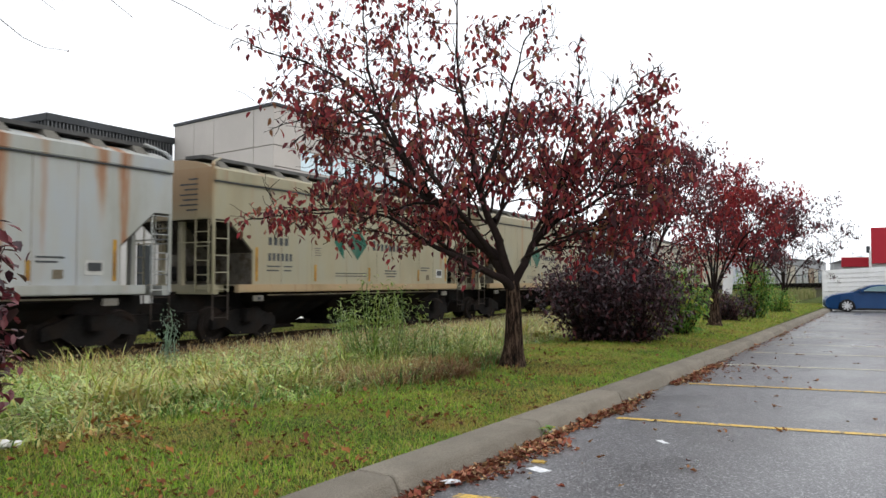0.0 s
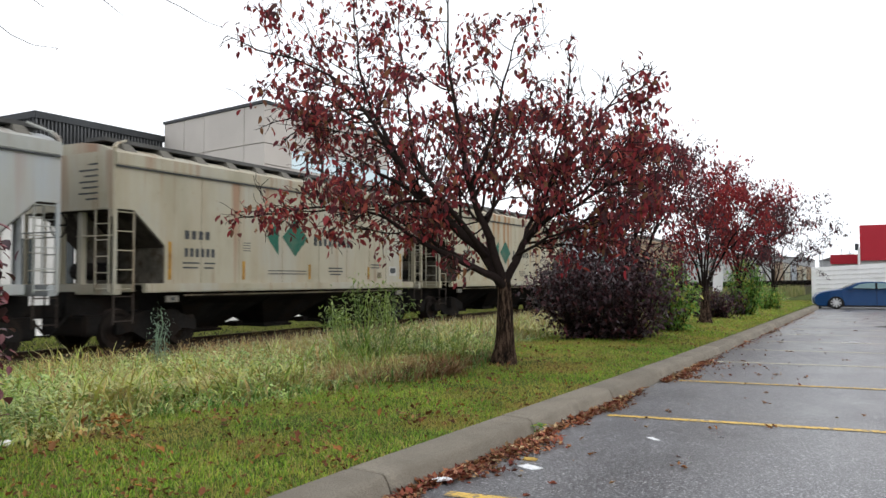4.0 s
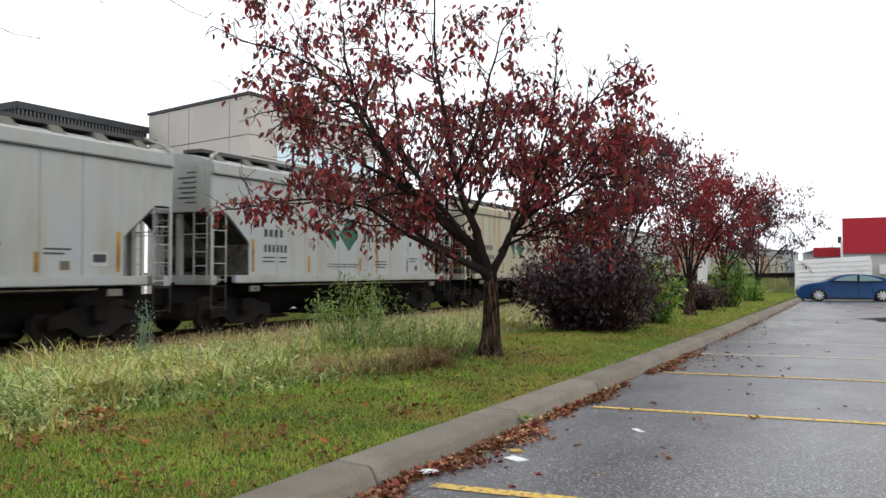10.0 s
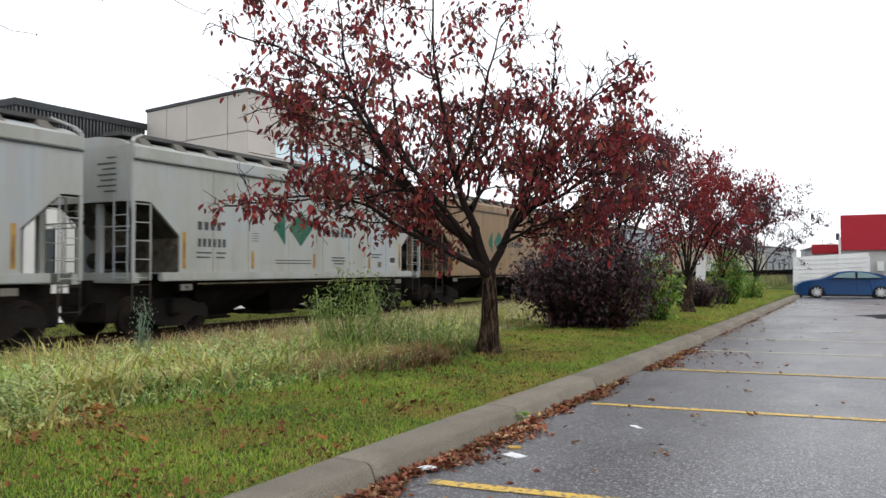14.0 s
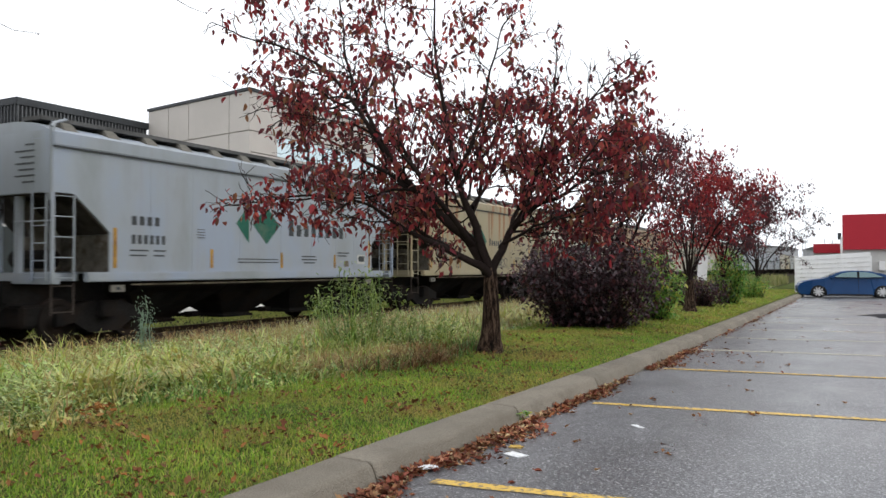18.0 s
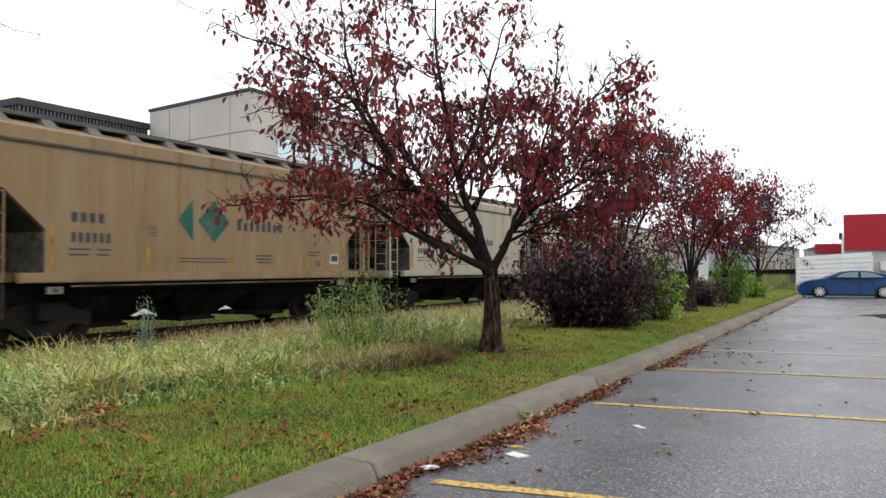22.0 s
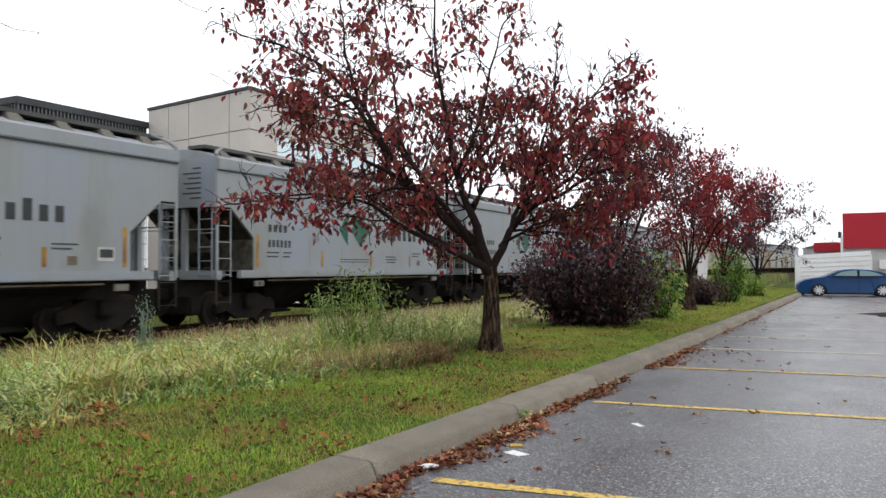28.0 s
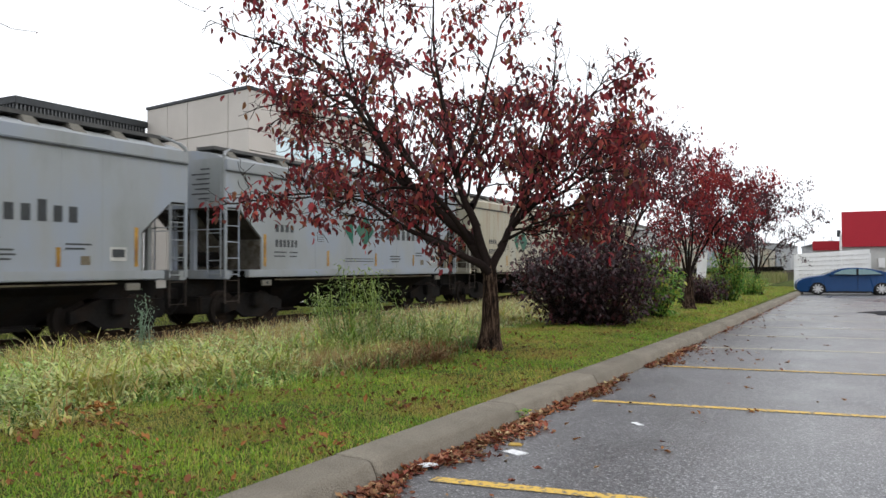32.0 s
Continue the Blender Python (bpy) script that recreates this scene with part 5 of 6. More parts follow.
def tree(label, at, limbs, seed, leaf_mat, per=2, size=0.085, trunk=(1.1, 0.145), lean=(0.0, 0.0), depth=2, bunch=0.5, thin=None, broad=0.85):
    rng = np.random.default_rng(seed)
    root = thing("tree", label, "tree", Matrix.Translation(at), "row of ornamental trees")
    h, r = trunk
    w = Wood()
    zs = np.linspace(-0.1, h, 9)
    pts = [(lean[0] * max(0, z) / h + 0.012 * math.sin(z * 7), lean[1] * max(0, z) / h + 0.012 * math.cos(z * 5), z) for z in zs]
    rad = r * (1.0 - 0.34 * np.clip(zs, 0, h) / h) * (1 + 0.55 * np.exp(-np.clip(zs, 0, 9) * 7))
    w.tube(pts, rad, 14)
    part("trunk", w.mesh("trunk", BARK), BARK, root)
    spots = []
    fork = np.array([lean[0], lean[1], h - 0.1])
    for pts, rr, kids, *more in limbs:
        reach = more[0] if more else 1.0
        w = Wood()
        path = ([] if more[1:] else [fork]) + [np.array(p, dtype=float) for p in pts]
        fine = []
        for a, b in zip(path, path[1:]):
            for t in np.linspace(0, 1, 4, endpoint=False):
                fine.append(a + (b - a) * t + rng.normal(0, 0.028 if rr < 0.06 else 0.02, 3))
        fine.append(path[-1])
        fine = np.array(fine)
        sm = fine.copy()
        sm[1:-1] = (fine[:-2] + 2 * fine[1:-1] + fine[2:]) / 4
        radii = 0.009 + (rr - 0.009) * np.linspace(1, 0, len(sm)) ** 1.35
        w.tube(sm, radii, 8)
        m = len(sm)
        for k in range(kids):
            i = int(m * (0.22 + 0.75 * (k + 0.5) / kids))
            i = min(i, m - 2)
            d = sm[i + 1] - sm[i]
            d /= np.linalg.norm(d)
            side = rng.normal(0, 1, 3)
            side -= d * (side @ d)
            side /= np.linalg.norm(side)
            grow(w, rng, sm[i], d * 0.55 + side * 0.85 + np.array([0, 0, 0.15]), rng.uniform(0.8, 1.45) * reach, radii[i] * 0.4 + 0.003, depth - 1, spots)
        grow(w, rng, sm[-1], sm[-1] - sm[-2], 0.8 * reach, 0.013, 1, spots)
        part("limb", w.mesh("limb", TWIG), TWIG, root)
    if thin:
        spots = [q for q in spots if rng.uniform(0, 1) < thin(q[0])]
    part("crown", leaf_mesh("crown", rng, spots, per, size, leaf_mat, 0.85, 0.07, broad, bunch if per > 1 else 0.8), leaf_mat, root)["kind"] = "stuff"
    return root, len(spots) * per


# Directions across and along the line of sight, for limbs that lie in the plane of the crown.
RT, AW = Vector((math.sin(radians(27.9)), -math.cos(radians(27.9)), 0)), Vector((math.cos(radians(27.9)), math.sin(radians(27.9)), 0))


def limb(*uvw):
    return [tuple(RT * u + AW * w + Vector((0, 0, v))) for u, v, w in uvw]


def wind_thinned(p):
    """The crown has lost most of its leaves on the high side over the lawn."""
    u, v = p[0] * RT.x + p[1] * RT.y, p[2]
    top = np.interp(u, [0.1, 0.35, 0.9, 1.5, 2.0, 2.4], [9.0, 3.75, 3.5, 3.45, 3.75, 2.6])
    low = np.interp(u, [-3.6, -2.75, -2.3, -1.6, -1.0, 0.0], [1.85, 1.78, 1.62, 1.36, 1.15, 0.9])
    side = np.interp(v, [1.6, 2.1, 2.5, 3.3, 3.7, 4.6], [-3.6, -3.0, -2.6, -2.7, -3.4, -3.6])
    return np.interp(u, [-2.6, -1.6, -1.2, 0.2, 0.5], [0.72, 0.8, 1.0, 1.0, 0.88]) if low < v < top and u > side else 0.1


tree("tree with sparse dark red autumn leaves and forked brown trunk", (9.34, 4.26, 0.13), [
    (limb((-0.25, 1.5, 0.1), (-0.65, 1.82, 0.1), (-1.1, 2.28, 0.0), (-1.41, 2.68, 0.0), (-1.77, 3.39, 0.1), (-1.97, 4.1, 0.1), (-2.0, 4.6, 0.1)), 0.088, 16, 0.85),
    (limb((-0.2, 1.19, -0.2), (-0.65, 1.39, -0.3), (-1.06, 1.59, -0.4), (-1.5, 1.9, -0.5), (-1.95, 2.0, -0.5), (-2.3, 2.0, -0.5)), 0.06, 9, 0.6),
    (limb((-0.2, 1.67, -0.1), (-0.45, 2.28, -0.2), (-0.6, 3.1, -0.3), (-0.75, 4.0, -0.4), (-0.72, 4.9, -0.4)), 0.07, 10, 0.8),
    (limb((0.2, 1.47, 0.0), (0.45, 1.87, 0.0), (0.62, 2.43, 0.0), (0.74, 2.93, 0.1), (0.86, 3.4, 0.1)), 0.06, 10, 0.6),
    (limb((-0.24, 1.48, 0.08), (-0.75, 2.1, 0.8), (-1.2, 2.9, 1.0), (-1.35, 3.8, 1.0), (-1.45, 4.5, 1.0)), 0.05, 11, 0.85, True),
    (limb((-0.2, 1.42, 0.06), (-0.75, 2.0, -0.7), (-1.2, 2.6, -1.1), (-1.75, 3.0, -1.3)), 0.045, 9, 0.75, True),
    (limb((-0.5, 1.32, -0.25), (-1.0, 1.65, 0.5), (-1.6, 2.1, 0.9), (-2.0, 2.3, 1.1)), 0.04, 9, 0.7, True),
    (limb((0.15, 1.38, 0.0), (0.45, 1.95, 0.7), (0.75, 2.6, 1.2), (1.1, 2.9, 1.3)), 0.042, 8, 0.75, True),
    (limb((0.3, 1.62, 0.0), (0.6, 1.95, -0.5), (0.95, 2.2, -0.8), (1.15, 2.5, -0.9)), 0.038, 8, 0.75, True),
    (limb((-1.41, 2.68, 0.0), (-1.75, 3.2, -0.2), (-2.17, 3.74, -0.3), (-2.68, 3.98, -0.3), (-3.15, 4.1, -0.3)), 0.035, 9, 0.6, True),
    (limb((-1.1, 2.28, 0.0), (-1.6, 2.5, 0.3), (-2.1, 2.85, 0.4), (-2.45, 2.95, 0.4)), 0.035, 8, 0.65, True),
    (limb((-1.77, 3.39, 0.1), (-2.1, 3.5, 0.4), (-2.6, 3.45, 0.5), (-2.9, 3.4, 0.5)), 0.022, 5, 0.5, True),
    (limb((-0.45, 2.28, -0.2), (-0.2, 3.0, -0.1), (0.02, 3.75, 0.0), (0.15, 4.3, 0.0)), 0.035, 8, 0.65, True),
    (limb((-0.4, 2.15, -0.2), (-0.15, 2.6, 0.3), (0.15, 3.1, 0.4), (0.3, 3.5, 0.4)), 0.035, 7, 0.6, True),
    (limb((0.45, 1.87, 0.0), (0.86, 2.02, -0.2), (1.3, 2.33, -0.3), (1.5, 2.7, -0.3)), 0.04, 8, 0.6, True),
    (limb((0.62, 2.43, 0.0), (0.95, 2.8, 0.1), (1.2, 3.15, 0.1), (1.4, 3.4, 0.1)), 0.03, 5, 0.5, True),
    (limb((0.8, 3.2, 0.1), (0.9, 3.7, 0.1), (0.88, 4.2, 0.1)), 0.014, 3, 0.28, True),
    (limb((1.3, 3.3, 0.1), (1.55, 3.65, 0.1), (1.75, 3.85, 0.1)), 0.012, 2, 0.3, True),
    (limb((0.2, 1.47, 0.0), (0.45, 1.6, -0.4), (0.75, 1.75, -0.6), (1.05, 1.75, -0.6)), 0.025, 8, 0.6, True),
    (limb((-0.18, 1.62, -0.08), (-0.3, 1.9, 0.7), (-0.55, 2.3, 1.1), (-0.7, 2.9, 1.3)), 0.038, 9, 0.7, True),
    (limb((-0.3, 1.9, -0.14), (-0.05, 2.2, 0.7), (0.15, 2.7, 1.0), (0.15, 3.1, 1.1)), 0.032, 8, 0.65, True),
    (limb((-1.95, 2.0, -0.5), (-2.4, 2.05, -0.5), (-2.85, 1.98, -0.5), (-3.2, 1.92, -0.5)), 0.018, 7, 0.35, True),
    (limb((-1.77, 3.39, 0.1), (-2.1, 3.2, -0.2), (-2.4, 3.2, -0.3), (-2.6, 3.15, -0.3)), 0.02, 5, 0.45, True),
    (limb((1.3, 2.33, -0.3), (1.6, 2.4, -0.3), (1.8, 2.65, -0.2), (1.9, 2.8, -0.2)), 0.022, 4, 0.4, True),
    (limb((1.4, 3.4, 0.1), (1.65, 3.55, 0.0), (1.9, 3.75, 0.0)), 0.012, 4, 0.25, True),
    (limb((0.75, 1.75, -0.6), (1.1, 1.9, -0.4), (1.4, 2.0, -0.3), (1.6, 2.05, -0.3)), 0.022, 4, 0.45, True),
], 11, RED_LEAF, 1.35, 0.107, (1.12, 0.132), bunch=0.29, thin=wind_thinned, broad=0.96)


def round_limbs(rng, n, height, reach):
    out = []
    for i in range(n):
        a = i * 2.4 + rng.uniform(-0.3, 0.3)
        k = rng.uniform(0.55, 1.0) if i % 3 else 0.25
        r = reach * k
        top = height * (1.0 - 0.28 * k) * rng.uniform(0.9, 1.0)
        c, s = math.cos(a), math.sin(a)
        out.append(([(c * r * 0.2, s * r * 0.2, height * 0.33), (c * r * 0.55, s * r * 0.55, height * 0.5), (c * r * 0.85, s * r * 0.85, top * 0.78), (c * r, s * r, top * 0.9)], 0.038, 6))
    return out


for seed, (label, x, y, hgt, reach, mat, per, size, th) in enumerate((
        ("tree with dull purple and russet leaves, rising out of a shrub", 15.8, 4.35, 4.5, 1.6, DUSKY_LEAF, 2, 0.1, 1.25),
        ("small tree with bright red autumn leaves", 21.3, 3.9, 4.6, 1.75, BRIGHT_RED_LEAF, 3, 0.105, 0.85),
        ("small tree with thinning purple-grey leaves", 27.3, 3.9, 4.8, 2.0, DUSKY_LEAF, 2.5, 0.115, 0.9),
        ("thin far tree with dull sparse leaves", 35.0, 3.6, 4.5, 1.8, DULL_LEAF, 2, 0.12, 0.9))):
    rng = np.random.default_rng(70 + seed)
    tree(label, (x, y, 0.13 - dip(x)), round_limbs(rng, 9 if x < 20 else 7, hgt, reach), 90 + seed, mat, per, size, (th, 0.11 if x < 20 else 0.15))


WEED_AT = (9.15, 5.2, 0.1)


def shrub(label, at, radius, height, seed, leaf_mat, stems=40, per=3, size=0.07, category="shrub", stem_mat=TWIG):
    """Many stems from one base, leaves all over them."""
    rng = np.random.default_rng(seed)
    at = (at[0], at[1], at[2] - (dip(at[0]) if at[1] < 5.5 else 0.0))
    root = thing("shrub", label, category, Matrix.Translation(at))
    w = Wood()
    spots = []
    for i in range(stems):
        a, k = rng.uniform(0, 6.28), math.sqrt(rng.uniform(0, 1))
        r = radius * k
        hgt = height * (1 - 0.35 * k * k) * rng.uniform(0.75, 1.05)
        c, s = math.cos(a), math.sin(a)
        p0 = np.array((c * r * 0.35, s * r * 0.35, -0.03))
        p2 = np.array((c * r, s * r, hgt))
        mid = (p0 + p2) / 2 + np.array((c, s, 0)) * radius * 0.12
        path = np.array([p0, (p0 + mid) / 2, mid, (mid + p2) / 2, p2]) + rng.normal(0, 0.03, (5, 3))
        w.tube(path, np.linspace(0.014, 0.004, 5), 5)
        for t in np.linspace(0.12, 1.0, 9):
            q = np.array([np.interp(t, np.linspace(0, 1, 5), path[:, j]) for j in range(3)])
            for b in range(3):
                spots.append((q + rng.normal(0, radius * 0.13, 3) * np.array((1, 1, 0.6)) + np.array((0, 0, 0.03)), (0, 0, 1)))
    spots = [(np.array((s[0][0], s[0][1], max(0.05, s[0][2]))), s[1]) for s in spots]
    part("woody_base", w.mesh("woody_base", stem_mat), stem_mat, root)
    part("foliage", leaf_mesh("foliage", rng, spots, per, size, leaf_mat, 0.3, 0.05, 0.5 if category.startswith("weed") else 1.0), leaf_mat, root)["kind"] = "stuff"
    return root


shrub("dense dark purple-leaved shrub on the lawn", (14.8, 4.6, 0.1), 1.5, 1.85, 5, PURPLE_LEAF, 110, 4, 0.098)
shrub("low maroon-leaved shrub at the lawn's edge", (2.74, 5.33, 0.1), 0.42, 0.95, 14, MAROON_LEAF, 24, 3, 0.1)
shrub("low green weeds beside the tree trunk", WEED_AT, 0.62, 0.55, 15, WEED_LEAF, 22, 3, 0.065, "weeds", WEED_LEAF)
shrub("fresh green bush with a few yellow leaves", (17.6, 4.0, 0.1), 0.66, 1.5, 6, GREEN_LEAF, 46, 2, 0.12)
shrub("low dark purple shrub under the trees", (24.6, 4.3, 0.1), 0.95, 1.0, 7, PURPLE_LEAF, 50, 3, 0.085)
shrub("green bush beside a thin tree", (27.3, 3.75, 0.1), 0.6, 1.95, 8, GREEN_LEAF, 40, 3, 0.1)
shrub("low green bush at the end of the lawn", (34.3, 4.0, 0.1), 0.8, 0.95, 9, GREEN_LEAF, 40, 3, 0.09)
shrub("maroon-leaved shrub beside the lawn", (2.68, 5.38, 0.1), 0.52, 1.95, 10, MAROON_LEAF, 38, 3, 0.12)
shrub("tall green weeds at the lawn's edge", (8.65, 5.9, 0.08), 0.62, 1.2, 12, WEED_LEAF, 27, 3, 0.07, "weeds", WEED_LEAF)
shrub("pale sage-coloured weed in the rank grass", (7.8, 9.0, -0.15), 0.1, 1.05, 13, SAGE_LEAF, 6, 3, 0.05, "weed", SAGE_LEAF)


# ---- grass and fallen leaves ----
def blades(name, rng, x, y, z, height, width, lean, mat, label, seed_heads=False):
    n = len(x)
    a = rng.uniform(0, 6.283, n)
    b = a + rng.uniform(-0.8, 0.8, n)
    side = np.stack([np.cos(a), np.sin(a), np.zeros(n)], -1) * (width / 2)[:, None]
    way = np.stack([-np.sin(b), np.cos(b), np.zeros(n)], -1)
    base = np.stack([x, y, z], -1)

    def along(t):
        return base + way * (lean * height * t * t * 0.75)[:, None] + np.array([0, 0, 1.0]) * (height * (t - 0.42 * np.minimum(lean, 1.3) * t * t))[:, None]

    p1, p2, end = along(0.4), along(0.75), along(1.0)
    v = np.stack([base - side, base + side, p1 + side, p1 - side, p2 + side * 0.7, p2 - side * 0.7, end], 1).reshape(-1, 3)
    o = np.arange(n)[:, None] * 7
    tris = np.concatenate([o + np.array([q]) for q in ((0, 1, 2), (0, 2, 3), (3, 2, 4), (3, 4, 5), (5, 4, 6))], 1).reshape(-1, 3)
    ob = new(name, mesh_of(name, v, tris, mat))
    return tagged(ob, label, "grass", kind="stuff")


def edge_y(x):
    """Where the mown lawn ends and the rank grass begins."""
    return np.interp(x, [0, 3.3, 5.2, 6.5, 8.4, 11.0, 13.0, 20.0, 30.0, 45.0], [5.3, 5.1, 4.95, 4.55, 4.5, 5.2, 5.8, 5.6, 5.2, 5.0]) + 0.12 * np.sin(x * 3.1) + 0.08 * np.sin(x * 7.7)


def grasses():
    rng = np.random.default_rng(21)
    # lawn: denser where it lies near
    xs, ys = [], []
    for x0, x1, n in ((1.5, 7, 60000), (7, 14, 42000), (14, 26, 30000), (26, 50, 20000)):
        xs.append(rng.uniform(x0, x1, n))
        ys.append(rng.uniform(2.72, 6.2, n))
    x, y = np.concatenate(xs), np.concatenate(ys)
    keep = y < edge_y(x) + 0.1
    x, y = x[keep], y[keep]
    n = len(x)
    far = np.clip(x / 12, 0.8, 2.4)
    blades("lawn_grass", rng, x, y, ground_z(x, y) - 0.004, rng.uniform(0.03, 0.075, n) * np.sqrt(far), rng.uniform(0.005, 0.009, n) * far, rng.uniform(0.3, 1.4, n), LAWN_BLADE, "short damp lawn grass")
    xs, ys = [], []
    for x0, x1, n in ((1.0, 8, 46000), (8, 16, 38000), (16, 30, 20000), (30, 60, 12000)):
        xs.append(rng.uniform(x0, x1, n))
        ys.append(rng.uniform(4.4, 12.6, n))
    x, y = np.concatenate(xs), np.concatenate(ys)
    keep = (y > edge_y(x)) & (np.sin(x * 1.9 + y) * np.sin(y * 1.3 - x * 0.7) > rng.uniform(-2.2, 0.4, len(x)))
    x, y = x[keep], y[keep]
    n = len(x)
    grown = np.clip((y - edge_y(x)) / 0.8, 0.35, 1.0) * np.interp(y, [4, 9, 11.5, 12.6], [1.0, 1.0, 0.85, 0.55]) * np.where(y > 9.6, np.interp(x, [8.1, 9.0, 11.0, 13.0], [1.6, 0.85, 0.85, 1.1]), 1.0)
    blades("rank_grass", rng, x, y, ground_z(x, y) - 0.01, rng.uniform(0.22, 0.62, n) * grown * (0.75 + 0.35 * np.sin(x * 2.7 + 1.3 * y) * np.sin(y * 2.1 - x)), rng.uniform(0.009, 0.023, n) * np.clip(x / 10, 0.9, 2) * np.where(rng.uniform(0, 1, n) < 0.22, 1.9, 1.0), rng.uniform(0.5, 1.9, n) ** 1.2, TALL_BLADE, "rank green and straw-coloured grass")
    # straw-coloured grass before the track, and a dark green fringe along the lawn's edge
    n = 16000
    x, y = rng.uniform(9.5, 30, n), rng.uniform(6.2, 12.2, n)
    keep = (y > edge_y(x) + 0.4) & (np.sin(x * 1.1 + 0.4) + np.sin(y * 1.7 - x * 0.5) > rng.uniform(-1.8, 0.9, n))
    x, y = x[keep], y[keep]
    n = len(x)
    blades("straw_grass", rng, x, y, ground_z(x, y) - 0.01, rng.uniform(0.3, 0.7, n), rng.uniform(0.012, 0.024, n), rng.uniform(0.2, 1.3, n), PALE_STRAW, "pale straw-coloured grass along the track")
    n = 2600
    x, y = rng.normal(8.3, 0.75, n), rng.normal(0.1, 0.16, n)
    y = y + edge_y(x)
    blades("dead_grass", rng, x, y, ground_z(x, y) - 0.01, rng.uniform(0.08, 0.3, n), rng.uniform(0.007, 0.015, n), rng.uniform(0.6, 1.9, n), DEAD_BLADE, "reddish-brown dead grass beside the tall weeds")
    n = 4200
    x = np.where(rng.uniform(0, 1, n) < 0.6, rng.normal(8.9, 0.7, n), rng.uniform(1.5, 13, n))
    y = edge_y(x) + rng.normal(0.12, 0.2, n)
    keep = np.sin(x * 2.9) + np.sin(x * 5.3 + 1) > rng.uniform(-1.6, 1.2, n)
    x, y = x[keep], y[keep]
    n = len(x)
    blades("fringe_grass", rng, x, y, ground_z(x, y) - 0.01, rng.uniform(0.1, 0.26, n), rng.uniform(0.007, 0.014, n), rng.uniform(0.4, 1.5, n), FRINGE_BLADE, "dark green uncut grass along the lawn's edge")
    # broad-leaved weeds among the grass
    n = 52000
    x, y = np.where(rng.uniform(0, 1, n) < 0.5, rng.uniform(1.0, 9, n), rng.uniform(1.0, 30, n)), rng.uniform(4.6, 11.5, n)
    keep = (y > edge_y(x) + 0.05) & (np.sin(x * 2.3 - y * 1.1) + np.sin(y * 2.9 + x) > rng.uniform(-1.0, 1.6, n))
    x, y = x[keep], y[keep]
    n = len(x)
    v, f = scatter(LEAF, LEAF_TRIS, np.stack([x, y, ground_z(x, y) + rng.uniform(0.04, 0.4, n) * np.clip((y - edge_y(x)) / 0.7, 0.3, 1)], -1), random_turns(rng, n, tilt=(-0.5, 0.9)), rng.uniform(0.02, 0.058, n))
    tagged(new("weed_leaves", mesh_of("weed_leaves", v, f, WEED_LEAF)), "broad weed leaves among the rank grass", "weeds", kind="stuff")
    # brown seed heads standing over the grass
    n = 5500
    x, y = rng.uniform(1.5, 34, n), rng.uniform(6.6, 12.0, n)
    x[:900], y[:900] = rng.normal(7.4, 0.9, 900), rng.normal(5.3, 0.35, 900)
    keep = (y > edge_y(x) + 0.1) & (np.sin(x * 1.3 + 0.7) + np.sin(y * 2.2 + x * 0.8) > rng.uniform(-1.6, 1.2, n))
    x, y = x[keep], y[keep]
    n = len(x)
    hh = rng.uniform(0.22, 0.52, n)
    v, f = scatter(LEAF * np.array([1.0, 0.3, 1.0]), LEAF_TRIS, np.repeat(np.stack([x, y, ground_z(x, y) + hh], -1), 4, 0) + rng.normal(0, 0.016, (n * 4, 3)) * np.array([1, 1, 2.5]), random_turns(rng, n * 4, tilt=(-1.7, -1.1)), rng.uniform(0.025, 0.055, n * 4))
    tagged(new("seed_heads", mesh_of("seed_heads", v, f, DRY_BLADE)), "brown seed heads over the rank grass", "weeds", kind="stuff")
    n = 220
    x, y = rng.uniform(2.0, 14, n), rng.uniform(5.4, 9.5, n)
    v, f = scatter(LEAF, LEAF_TRIS, np.stack([x, y, ground_z(x, y) + rng.uniform(0.3, 0.5, n)], -1), random_turns(rng, n, tilt=(-0.4, 0.4)), rng.uniform(0.02, 0.04, n))
    tagged(new("weed_flowers", mesh_of("weed_flowers", v, f, surface("pale_flower", (0.7, 0.7, 0.4), 0.7))), "pale yellow specks of weed flowers", "flowers", kind="stuff")
    n = 15000
    x = np.where(rng.uniform(0, 1, n) < 0.3, rng.uniform(2.0, 16, n), rng.uniform(1.0, 50, n))
    y = np.where(rng.uniform(0, 1, n) < 0.35, rng.uniform(9.0, 12.4, n), rng.uniform(5.0, 12.6, n))
    x[:2600], y[:2600] = rng.normal(7.9, 1.1, 2600), rng.normal(5.2, 0.32, 2600)
    keep = (y > edge_y(x) + 0.1) & ((y > 8) | (rng.uniform(0, 1, n) > 0.6) | (x > 6.6))
    x, y = x[keep], y[keep]
    n = len(x)
    blades("dry_grass", rng, x, y, ground_z(x, y) - 0.01, rng.uniform(0.25, 0.6, n) * np.where(y < 6.2, 0.5, 1.0), rng.uniform(0.006, 0.012, n), rng.uniform(0.1, 0.8, n), DRY_BLADE, "dry reddish seed grass along the track")
    n = 26000
    x, y = rng.uniform(4, 60, n), rng.uniform(18.9, 22.2, n)
    blades("far_verge_grass", rng, x, y, ground_z(x, y) - 0.005, rng.uniform(0.05, 0.11, n), rng.uniform(0.02, 0.04, n), rng.uniform(0.2, 1.0, n), VERGE_BLADE, "mown grass verge beyond the railway")
    n = 11000
    x, y = rng.uniform(37, 75, n), rng.uniform(5.2, 13, n)
